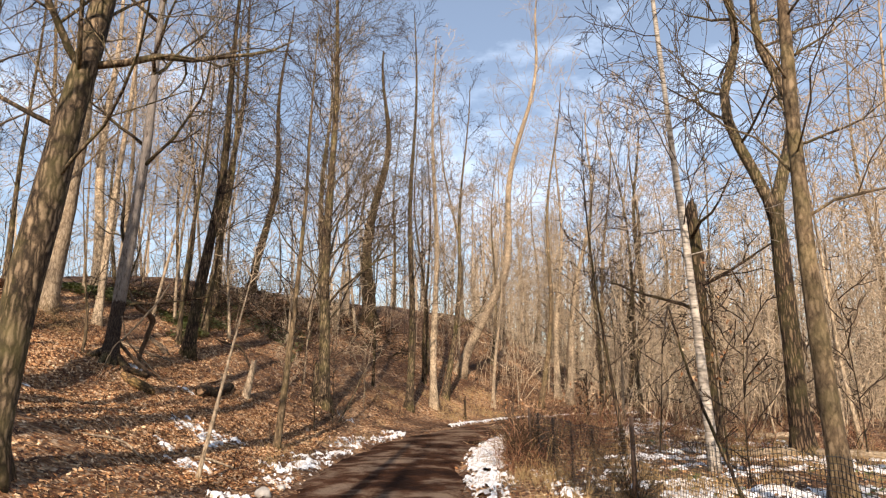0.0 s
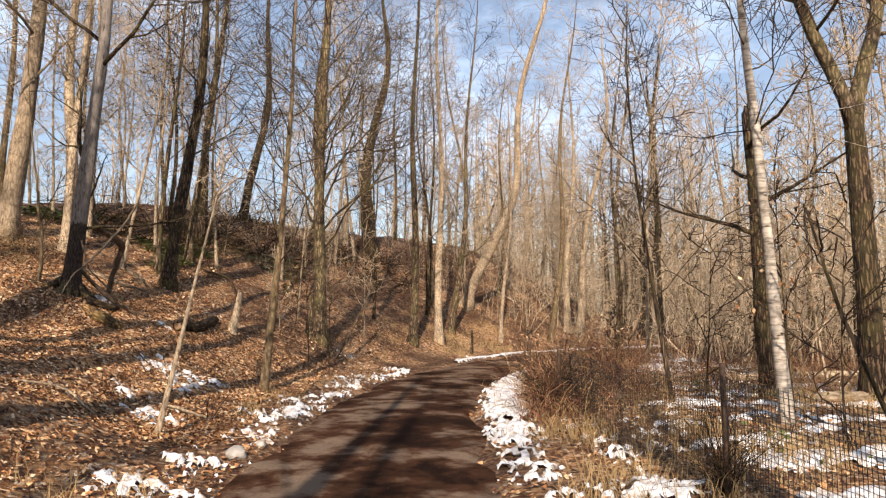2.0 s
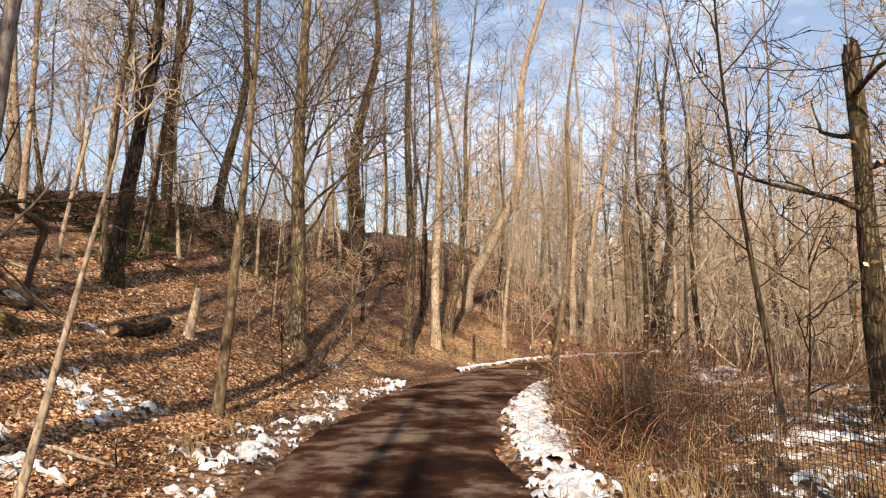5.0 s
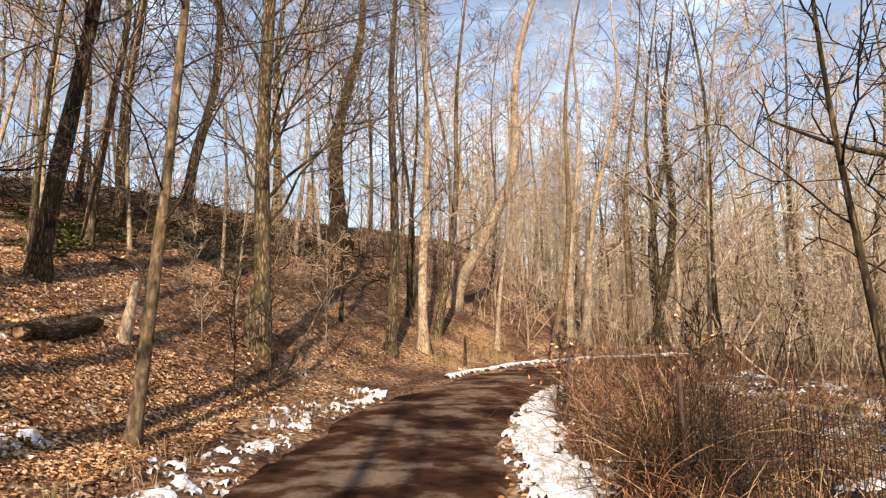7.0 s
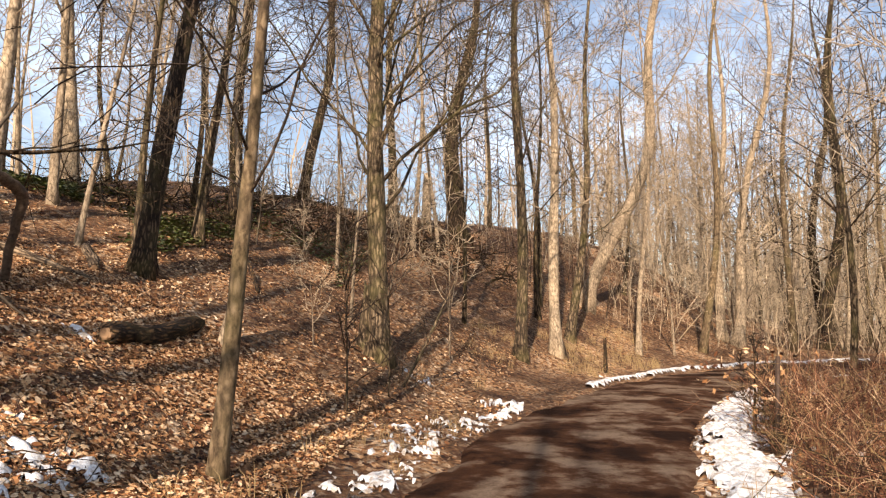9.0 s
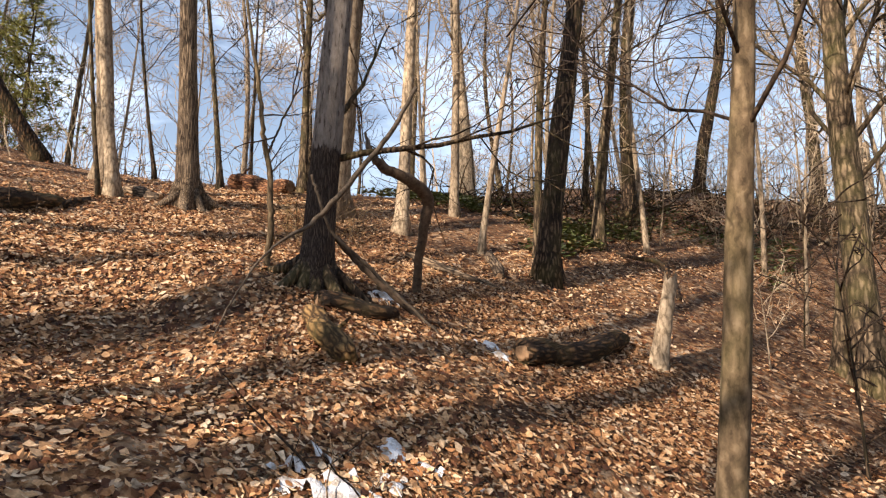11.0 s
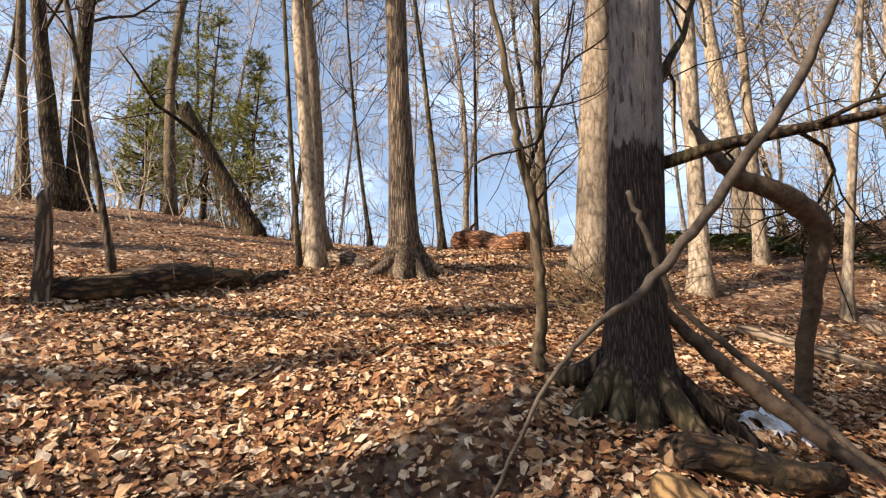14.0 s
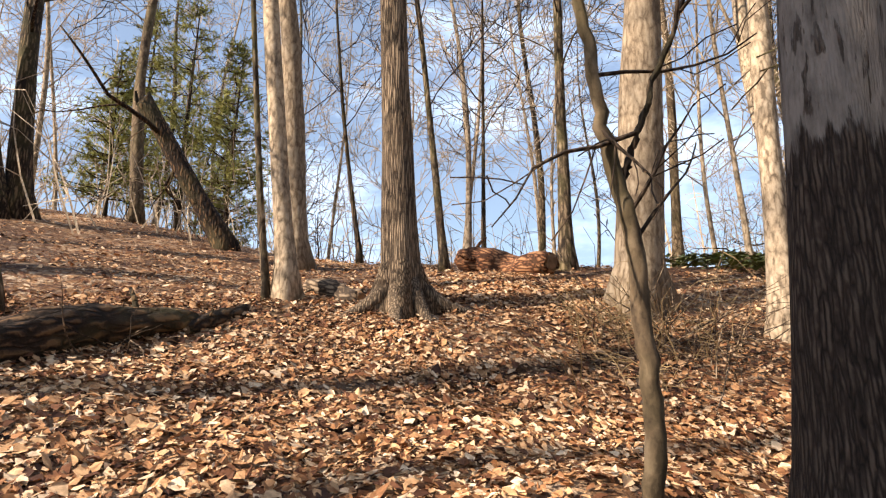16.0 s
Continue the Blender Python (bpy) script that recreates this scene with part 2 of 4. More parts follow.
LITTER, LEAF_ONE, LEAF_HEAP, TRACK, SNOW = litter(), leaf_mat("dead_leaf", True), leaf_mat("dead_leaves", False), track(), snow_mat()
BARE_WOOD = plain("bare_grey_wood", (0.035, 0.026, 0.018), (0.15, 0.112, 0.078), 16, 0.85, 0.006)
OLD_WOOD = plain("old_brown_wood", (0.035, 0.022, 0.014), (0.17, 0.115, 0.075), 14, 0.9, 0.012)
NET = plain("black_plastic", (0.012, 0.012, 0.012), (0.03, 0.03, 0.03), 20, 0.5)
IRON = plain("rusted_iron", (0.03, 0.02, 0.015), (0.10, 0.06, 0.04), 18, 0.7)
ENDWOOD = plain("cut_wood", (0.10, 0.06, 0.035), (0.36, 0.22, 0.12), 6)
DRY_GRASS = plain("dry_grass", (0.16, 0.10, 0.045), (0.36, 0.25, 0.12), 3)
NEEDLES = plain("pine_needles", (0.10, 0.12, 0.03), (0.42, 0.38, 0.11), 1.3)
IVY = plain("ivy_leaf", (0.03, 0.05, 0.015), (0.16, 0.17, 0.05), 4, 0.5)
STONE = plain("grey_stone", (0.20, 0.18, 0.16), (0.42, 0.39, 0.35), 7)

# ---- the lie of the land ----
CENTRE = [(-1.2, -60), (-1.05, -10), (-1.05, 0), (-1.05, 13), (-0.85, 16.5), (-0.45, 18.7), (0.25, 21.2), (1.3, 24.2), (2.6, 27), (4.4, 29.8), (7.2, 32.9), (11, 35.6), (17, 38), (60, 47)]
AWAY = [-5, 0, 1, 2, 3.5, 5.5, 8, 12, 16, 20, 26, 60]
SLOPE_NEAR = [0, 0, 0.10, 0.36, 1.01, 1.78, 2.6, 4.0, 5.35, 6.7, 8.3, 10]
SLOPE_MID = [0, 0, 0.10, 0.40, 1.15, 2.2, 3.4, 5.0, 5.5, 5.6, 5.6, 5.0]
SLOPE_FAR = [0, 0, 0.10, 0.40, 1.15, 2.3, 3.7, 6.1, 7.0, 7.0, 6.4, 5.0]


def smooth(a, b, x):
    k = np.clip((x - a) / (b - a), 0, 1)
    return k * k * (3 - 2 * k)


def beside(x, y):
    """How far a place lies to the left of the path's left edge, and how far along the path."""
    x, y = np.asarray(x, float), np.asarray(y, float)
    best, side, along, run = np.full(x.shape, 1e9), np.zeros(x.shape), np.zeros(x.shape), -60.0
    for (ax, ay), (bx, by) in zip(CENTRE, CENTRE[1:]):
        dx, dy = bx - ax, by - ay
        size = math.hypot(dx, dy)
        k = np.clip(((x - ax) * dx + (y - ay) * dy) / size ** 2, 0, 1)
        d = np.hypot(x - ax - k * dx, y - ay - k * dy)
        near = d < best
        best = np.where(near, d, best)
        side = np.where(near, np.sign((x - ax) * dy - (y - ay) * dx), side)
        along = np.where(near, run + k * size, along)
        run += size
    return -side * best - 1.45, along


def ripple(x, y, f, seed):
    """Cheap smooth noise for arrays, about -1 to 1."""
    out = np.zeros(np.shape(x))
    for i in range(5):
        a, p = seed * 1.7 + i * 2.399, seed * 3.1 + i * 1.3
        g = f * (0.7 + 0.23 * i)
        out = out + np.sin((x * math.cos(a) + y * math.sin(a)) * g + p + 1.3 * np.sin((x * math.sin(a) - y * math.cos(a)) * g * 0.6 + p * 2))
    return out / 3.2


def height(x, y):
    x, y = np.asarray(x, float), np.asarray(y, float)
    s, _ = beside(x, y)
    w, w2 = smooth(15.5, 24, y), smooth(25, 34, y)
    up = sum(np.interp(s + o, AWAY, SLOPE_NEAR) * (1 - w) + np.interp(s + o, AWAY, SLOPE_MID) * (w - w2) + np.interp(s + o, AWAY, SLOPE_FAR) * w2 for o in (-0.3, 0, 0.3)) / 3
    up = up + 0.33 * np.exp(-((x + 8.8) ** 2 + (y - 16.2) ** 2) / 1.8) - 0.35 * np.exp(-((x + 8.0) ** 2 + (y - 13.7) ** 2) / 2.2)
    up = up + 0.2 * np.exp(-((x + 12.8) ** 2 + (y - 17.3) ** 2) / 4)
    up = up * (1 - 0.92 * smooth(-1, 17, x) * smooth(20, 30, y))
    flat = 0.2 * smooth(0, 3, -s - 2.9) + 0.0 * s
    rough = 0.05 * ripple(x, y, 1.1, 1) + 0.026 * ripple(x, y, 4.3, 2) + 0.012 * ripple(x, y, 10.0, 3)
    off = smooth(0.0, 0.8, np.abs(s + 1.45) - 1.2)
    z = -0.25 + np.where(s >= 0, up, flat) + rough * off - 0.06 * (1 - smooth(0, 0.25, np.abs(s + 1.45) - 1.25))
    return z


def land(x, y):
    return float(height(x, y))


# ---- building helpers ----
def part(name, shape, material, parent=None, label=""):
    """A mesh object from (vertices, faces) or a bmesh, under a thing or a part."""
    me = bpy.data.meshes.new(name)
    if isinstance(shape, tuple):
        me.from_pydata(shape[0], [], shape[1])
    else:
        shape.to_mesh(me)
        shape.free()
    me.materials.append(material)
    ob = new(name, me)
    if parent is not None:
        ob.parent = parent
    if label:
        ob["label"] = label
    return ob


def rounded(ob):
    ob.data.polygons.foreach_set("use_smooth", [True] * len(ob.data.polygons))
    return ob


class Tubes:
    """Collects tapered round stems as one list of vertices and faces."""

    def __init__(self):
        self.v, self.f, self.n = [], [], 0

    def add(self, pts, rads, sides, wobble=None):
        p = np.asarray(pts, float)
        r = np.asarray(rads, float)
        d = np.gradient(p, axis=0)
        d /= np.linalg.norm(d, axis=1)[:, None] + 1e-9
        ref = np.array((0.31, 0.95, 0.05)) if abs(d[0][2]) > 0.8 else np.array((0.1, 0.12, 0.99))
        a = np.cross(d, ref)
        a /= np.linalg.norm(a, axis=1)[:, None] + 1e-9
        b = np.cross(d, a)
        ang = np.linspace(0, 2 * math.pi, sides, endpoint=False)
        rr = r[:, None] * (wobble if wobble is not None else np.ones((1, sides)))
        ring = p[:, None, :] + rr[:, :, None] * (np.cos(ang)[None, :, None] * a[:, None, :] + np.sin(ang)[None, :, None] * b[:, None, :])
        self.v.append(ring.reshape(-1, 3))
        m, o = len(p), self.n
        i = np.arange(m - 1)[:, None] * sides + np.arange(sides)[None, :]
        j = np.arange(m - 1)[:, None] * sides + (np.arange(sides)[None, :] + 1) % sides
        q = np.stack([i, j, j + sides, i + sides], axis=-1).reshape(-1, 4) + o
        self.f.extend(q.tolist())
        if sides > 4:
            self.f.append([o + (m - 1) * sides + k for k in range(sides)])
            self.f.append([o + sides - 1 - k for k in range(sides)])
        self.n += m * sides

    def shape(self):
        return (np.concatenate(self.v).tolist() if self.v else [], self.f)


def unit(v):
    return v / (np.linalg.norm(v) + 1e-9)


def stem(rng, p, d, size, steps, bend, lift):
    """A wandering line from p along d."""
    pts, d = [np.array(p, float)], unit(np.array(d, float))
    for _ in range(steps):
        d = unit(d + rng.normal(0, bend, 3) + np.array((0, 0, lift)))
        pts.append(pts[-1] + d * size / steps)
    return np.array(pts)


def fork(out, rng, p, d, size, r, level, dense, thin):
    """A branch with its side branches and twigs."""
    steps = ((7, 5, 3) if thin < 0.008 else (6, 4, 2))[level]
    pts = stem(rng, p, d, size, steps, (0.17, 0.2, 0.22)[level], (0.05, 0.035, 0.03)[level])
    rads = np.linspace(r, max(r * 0.25, thin), steps + 1)
    out.add(pts, rads, (6, 4, 3)[level])
    if level == 2:
        return
    kids = int((dense + (1.5 if thin < 0.008 else 0)) * (0.75 + 0.5 * rng.random()) * (1.0, 0.85)[level])
    for i in range(kids):
        k = 0.18 + 0.82 * (i + rng.random()) / kids
        at = k * steps
        lo = min(int(at), steps - 1)
        q = pts[lo] + (pts[lo + 1] - pts[lo]) * (at - lo)
        ax = unit(pts[lo + 1] - pts[lo])
        side = unit(np.cross(ax, rng.normal(0, 1, 3)))
        go = ax * (0.5 + 0.4 * rng.random()) + side * (0.6 + 0.4 * rng.random())
        fork(out, rng, q, go, size * (0.62 - 0.32 * k) * (0.7 + 0.6 * rng.random()), max(rads[lo] * 0.5, thin), level + 1, dense, thin)


def trunk_line(rng, tall, lean, bend, steps=22):
    """The middle of a trunk that starts upright-ish, leans and sways a little."""
    k = np.linspace(0, 1, steps + 1)
    z = tall * (k ** 1.15)
    a, b = rng.uniform(0, 6.3, 2)
    sway = bend * np.sin(z * 0.55 + a) - bend * math.sin(a)
    sway2 = bend * np.sin(z * 0.43 + b) - bend * math.sin(b)
    slack = np.minimum(z, 6) + 0.45 * np.maximum(z - 6, 0)
    return np.stack([lean[0] * slack + sway, lean[1] * slack + sway2, z], axis=1)


def trunk_shape(rng, line, wide, flare, sides, stop=0.12, lumps=0.05):
    z = line[:, 2]
    tall = z[-1]
    r = wide / 2 * (1 - (1 - stop) * (z / tall) ** 0.9) * (1 + flare * np.exp(-z / 0.22))
    ang = np.linspace(0, 2 * math.pi, sides, endpoint=False)
    n, ph = rng.integers(4, 7), rng.uniform(0, 6.3)
    toes = 1 + 0.28 * flare * np.exp(-z / 0.2)[:, None] * np.cos(n * ang + ph)[None, :]
    rough = 1 + lumps * np.sin(2 * ang[None, :] + z[:, None] * 1.7 + ph) + lumps * 0.8 * np.sin(3 * ang[None, :] - z[:, None] * 3.1) + rng.normal(0, lumps * 0.35, (len(z), sides))
    out = Tubes()
    pts = np.array(line)
    pts[0, 2] -= 0.25
    out.add(pts, r, sides, toes * rough)
    return out.shape(), r


def tree(x, y, wide, tall, lean=(0, 0), bend=0.12, clear=0.28, limbs=12, dense=6, reach=0.24, flare=0.8, mat=None, twig=None,
         label="unseen bare tree behind the walk, placed for its shadow", group="bare trees", seed=0, thin=0.006, split=True, droop=0.6, sides=14, low=()):
    """A bare winter tree: trunk, limbs and their twigs."""
    rng = np.random.default_rng(seed + int(abs(x) * 37 + abs(y) * 91))
    top = tagged(new("tree"), label, "tree", group)
    top.location = (x, y, land(x, y) - 0.04)
    line = trunk_line(rng, tall, lean, bend)
    shape, r = trunk_shape(rng, line, wide, flare, sides)
    rounded(part("trunk", shape, mat or BARK_GREY, top))
    crown = Tubes()
    z = line[:, 2]
    if mat is BARK_PALE and twig is None:
        twig = TWIG_PALE_LIT
    if split and tall > 10:
        limbs, clear = int(limbs * 1.45), clear * 0.68
    for i in range(limbs):
        k = clear + (0.99 - clear) * ((i + rng.random()) / limbs) ** 1.1
        zz = k * tall
        p = np.array([np.interp(zz, z, line[:, 0]), np.interp(zz, z, line[:, 1]), zz])
        rad = float(np.interp(zz, z, r))
        a = i * 2.4 + rng.uniform(-0.5, 0.5)
        rise = droop + 0.9 * k * rng.random() + 0.25 * k
        size = tall * reach * (1.15 - 0.65 * k) * rng.uniform(0.75, 1.25)
        one = Tubes() if split else crown
        fork(one, rng, p, (math.cos(a), math.sin(a), rise), size, max(rad * rng.uniform(0.14, 0.28), 0.012), 0, dense, thin)
        if split:
            rounded(part("limb", one.shape(), twig or TWIG if rad < 0.07 else mat or BARK_GREY, top))
    for zz, go, size, rad in low:
        one = Tubes()
        fork(one, rng, (np.interp(zz, z, line[:, 0]), np.interp(zz, z, line[:, 1]), zz), go, size, rad, 0, dense, thin)
        rounded(part("limb", one.shape(), mat or BARK_GREY, top))
    if not split and limbs:
        rounded(part("crown", crown.shape(), twig or TWIG, top))
    return top


# ---- ground, path ----
def spread(lo, hi, step, far, grow=1.32):
    mid = list(np.arange(lo, hi + step / 2, step))
    a, b, d = [lo], [hi], step
    while b[-1] < far:
        d *= grow
        a.append(a[-1] - d)
        b.append(b[-1] + d)
    return np.array(a[:0:-1] + mid + b[1:])


def grid_shape(gx, gy, zf):
    xx, yy = np.meshgrid(gx, gy)
    v = np.stack([xx, yy, zf(xx, yy)], axis=-1).reshape(-1, 3)
    w, h = len(gx), len(gy)
    i = (np.arange(h - 1)[:, None] * w + np.arange(w - 1)[None, :]).ravel()
    return v.tolist(), np.stack([i, i + 1, i + w + 1, i + w], axis=-1).tolist()


ground = rounded(part("ground", grid_shape(spread(-16, 8, 0.14, 900), spread(-2, 36, 0.17, 900), height), LITTER))
tagged(ground, "forest floor and hillside thickly covered with brown dead leaves", "ground", kind="structure")


def path_line(u):
    """A place on the path's middle and the way to its left."""
    u = u + 60
    for (ax, ay), (bx, by) in zip(CENTRE, CENTRE[1:]):
        size = math.hypot(bx - ax, by - ay)
        if u <= size or (bx, by) == CENTRE[-1]:
            k = u / size
            return ax + (bx - ax) * k, ay + (by - ay) * k, -(by - ay) / size, (bx - ax) / size
        u -= size


def path_shape():
    v, f, us, ws = [], [], np.arange(-40, 75, 0.2), np.linspace(-1.75, 1.75, 29)
    mids = [np.mean([path_line(u + o) for o in (-1.6, -0.8, 0, 0.8, 1.6)], axis=0) for u in us]
    for u, (px, py, lx, ly) in zip(us, mids):
        for w in ws:
            x, y = px + lx * w, py + ly * w
            worn = 0.22 * float(ripple(x, y, 2.2, 5)) + 0.09 * float(ripple(x, y, 8.0, 6))
            edge = float(smooth(1.25, 1.75, abs(w) + worn))
            z = -0.255 + 0.03 * (1 - (w / 1.5) ** 2) + 0.008 * float(ripple(x, y, 3.0, 7)) - 0.16 * edge
            v.append((x, y, z))
    n = len(ws)
    for i in range(len(us) - 1):
        for j in range(n - 1):
            a = i * n + j
            f.append((a, a + 1, a + n + 1, a + n))
    return v, f


road = rounded(part("path", path_shape(), TRACK))
tagged(road, "dark damp worn footpath curving through the wood", "path", kind="structure")


# ---- trees by the path and on the slope ----
OAK = "tall bare tree with dark brown bark on the leafy slope"
GREY = "tall bare tree with grey bark on the leafy slope"
SAP = "thin bare sapling growing from dead leaves"
RIDGE = "bare tree on the crest of the hill against the sky"
tree(-5.2, 7.5, 0.46, 17, (0.10, 0.05), 0.05, 0.27, 12, 6, 0.26, mat=BARK_GREY, low=((5.1, (1.0, 0.1, 0.22), 3.2, 0.055), (5.0, (-0.6, -0.3, 0.8), 2.5, 0.06)), label="thick bare tree with smooth grey-brown bark beside the path")
tree(-8.12, 20.9, 0.40, 17, (0.066, 0.08), 0.06, 0.3, 12, 6, 0.22, mat=BARK_BROWN, label=OAK)
tree(-3.83, 15.52, 0.17, 11, (0.072, -0.016), 0.04, 0.3, 14, 5, 0.24, flare=0.6, mat=BARK_SLIM, sides=10, label="slender bare young tree at the foot of the slope")
tree(-3.95, 10.85, 0.085, 3.9, (0.20, 0.07), 0.05, 0.8, 4, 3, 0.2, flare=0.3, mat=BARK_PALE, sides=8, label="pale leaning sapling beside the path", group="saplings")
tree(-3.95, 22.2, 0.42, 19, (0.008, 0.0), 0.08, 0.2, 34, 8, 0.25, mat=BARK_GREY, droop=1.3, label="bare tree with many fine branches at the foot of the bank")
tree(-1.40, 27.65, 0.34, 18, (0.01, 0.0), 0.10, 0.3, 14, 6, 0.2, mat=BARK_GREY, label=GREY)
tree(-0.36, 29.6, 0.36, 18, (-0.012, 0.0), 0.10, 0.3, 14, 6, 0.2, mat=BARK_PALE, label=GREY)
tree(0.11, 31.8, 0.30, 16, (0.11, 0.0), 0.12, 0.3, 12, 6, 0.2, mat=BARK_GREY, label=GREY)
tree(-0.88, 32.6, 0.18, 14, (0.012, 0.0), 0.12, 0.35, 10, 5, 0.2, mat=BARK_BROWN, label=GREY)
tree(2.53, 33.3, 0.20, 13, (0.05, 0.0), 0.12, 0.3, 12, 6, 0.22, mat=BARK_PALE, label="pale slender bare tree beyond the bend of the path")
tree(6.76, 38.8, 0.38, 17, (0.05, -0.01), 0.15, 0.3, 14, 6, 0.24, mat=BARK_PALE, label="pale bare tree beyond the bend of the path")
tree(7.25, 38.4, 0.46, 18, (0.20, -0.05), 0.3, 0.25, 14, 6, 0.3, mat=BARK_PALE, label="pale bare tree leaning over the bend")
tree(0.91, 36.2, 0.56, 24, (0.36, 0.0), 0.3, 0.45, 12, 6, 0.2, mat=BARK_PALE, label="very tall leaning bare tree above the bank")
tree(-9.94, 28.3, 0.42, 17, (0.08, 0.03), 0.15, 0.3, 12, 6, 0.22, mat=BARK_BROWN, label=RIDGE)
tree(-4.3, 38.2, 0.80, 17, (0.11, 0.0), 0.35, 0.28, 12, 6, 0.24, mat=BARK_BROWN, label="stout dark bare tree on the crest of the hill")
tree(-7.0, 37.0, 0.45, 17, (0.03, 0.0), 0.15, 0.3, 12, 6, 0.22, mat=BARK_GREY, label=RIDGE)
tree(-10.8, 36.5, 0.50, 18, (0.10, 0.03), 0.2, 0.3, 12, 6, 0.22, mat=BARK_BROWN, label=RIDGE)
tree(-14.5, 27.0, 0.5, 17, (0.0, 0.0), 0.2, 0.3, 12, 6, 0.22, mat=BARK_PALE, label=RIDGE)
tree(-5.03, 24.0, 0.08, 6, (0.08, 0.02), 0.08, 0.3, 8, 4, 0.25, flare=0.2, mat=BARK_PALE, sides=7, label=SAP, group="saplings")
tree(-6.53, 27.7, 0.13, 8, (0.0, 0.0), 0.08, 0.3, 8, 4, 0.25, flare=0.2, mat=BARK_PALE, sides=7, label=SAP, group="saplings")
tree(-2.98, 28.4, 0.15, 9, (0.01, 0.0), 0.1, 0.3, 10, 5, 0.25, flare=0.2, mat=BARK_BROWN, sides=8, label=SAP, group="saplings")
# the flat wood on the other side of the path
tree(4.76, 11.75, 0.19, 15, (-0.065, 0.03), 0.06, 0.35, 14, 6, 0.17, flare=0.4, mat=BARK_BIRCH, label="white-barked birch with dark marks among the brush", droop=0.1)
tree(5.2, 8.75, 0.30, 15, (0.0, 0.015), 0.08, 0.35, 12, 6, 0.24, mat=BARK_SLIM, label="smooth grey bare tree behind the net fence")
tree(11.63, 41.1, 0.60, 18, (0.08, -0.03), 0.2, 0.28, 14, 6, 0.28, mat=BARK_BROWN, label="dark spreading bare tree beyond the bend")
tree(12.6, 41.0, 0.28, 14, (0.0, 0.0), 0.15, 0.3, 12, 5, 0.2, mat=BARK_PALE, label=GREY)
tree(12.9, 44.0, 0.55, 18, (0.08, -0.03), 0.3, 0.28, 14, 6, 0.28, mat=BARK_BROWN, label=GREY)
tree(3.54, 13.0, 0.09, 7, (-0.06, 0.02), 0.12, 0.25, 10, 4, 0.22, flare=0.2, mat=BARK_BROWN, sides=8, label=SAP, group="saplings")
# the slope seen at the end of the walk
ROOTED = tree(-12.8, 17.25, 0.355, 18, (-0.018, -0.03), 0.05, 0.35, 12, 6, 0.22, flare=1.1, mat=BARK_SHAGGY, sides=22, label="straight tree with shaggy ridged bark and spreading roots")
tree(-13.66, 16.4, 0.22, 14, (-0.03, -0.08), 0.08, 0.4, 10, 6, 0.22, mat=BARK_PALE, label="slim pale-barked tree on the leafy slope")
tree(-13.74, 16.2, 0.085, 9, (-0.04, -0.12), 0.08, 0.4, 8, 4, 0.2, flare=0.2, mat=BARK_GREY, sides=8, label=SAP, group="saplings")
tree(-16.85, 17.55, 0.40, 17, (-0.036, -0.09), 0.1, 0.35, 12, 6, 0.22, mat=BARK_BEECH, label="tree with pale patchy bark and a dark foot")
tree(-13.2, 14.0, 0.095, 7, (-0.02, -0.2), 0.12, 0.35, 9, 5, 0.22, flare=0.3, mat=BARK_GREY, sides=8, label=SAP, group="saplings")
tree(-12.1, 19.82, 0.55, 18, (0.035, 0.038), 0.06, 0.35, 12, 6, 0.22, flare=0.7, mat=BARK_BEECH, sides=20, label="thick tree with smooth tan bark and brushwood at its foot")
tree(-10.8, 20.3, 0.26, 15, (0.04, 0.03), 0.08, 0.35, 11, 6, 0.2, mat=BARK_PALE, label="tree with pale flaking bark on the slope")
tree(-13.96, 20.5, 0.20, 13, (0.006, 0.008), 0.10, 0.3, 11, 6, 0.2, mat=BARK_GREY, label=RIDGE)
tree(-15.9, 19.7, 0.14, 12, (-0.065, -0.1), 0.10, 0.3, 11, 5, 0.2, mat=BARK_GREY, sides=9, label=RIDGE)
tree(-16.1, 20.6, 0.09, 8, (0.01, 0.01), 0.12, 0.25, 11, 5, 0.22, mat=BARK_BROWN, sides=8, label=SAP, group="saplings")
tree(-17.8, 19.1, 0.10, 9, (-0.05, -0.1), 0.12, 0.25, 11, 5, 0.22, mat=BARK_BROWN, sides=8, label=SAP, group="saplings")
tree(-9.44, 20.9, 0.12, 10, (0.1, 0.07), 0.10, 0.35, 9, 5, 0.2, mat=BARK_PALE, sides=9, label=SAP, group="saplings")
tree(-8.76, 21.7, 0.17, 13, (0.05, 0.03), 0.10, 0.35, 10, 5, 0.2, mat=BARK_GREY, sides=9, label=GREY)
tree(-11.4, 22.6, 0.20, 14, (-0.014, -0.01), 0.10, 0.35, 10, 5, 0.2, mat=BARK_PALE, label=RIDGE)
tree(-8.85, 24.2, 0.26, 15, (0.06, 0.03), 0.10, 0.35, 11, 6, 0.2, mat=BARK_GREY, label=GREY)
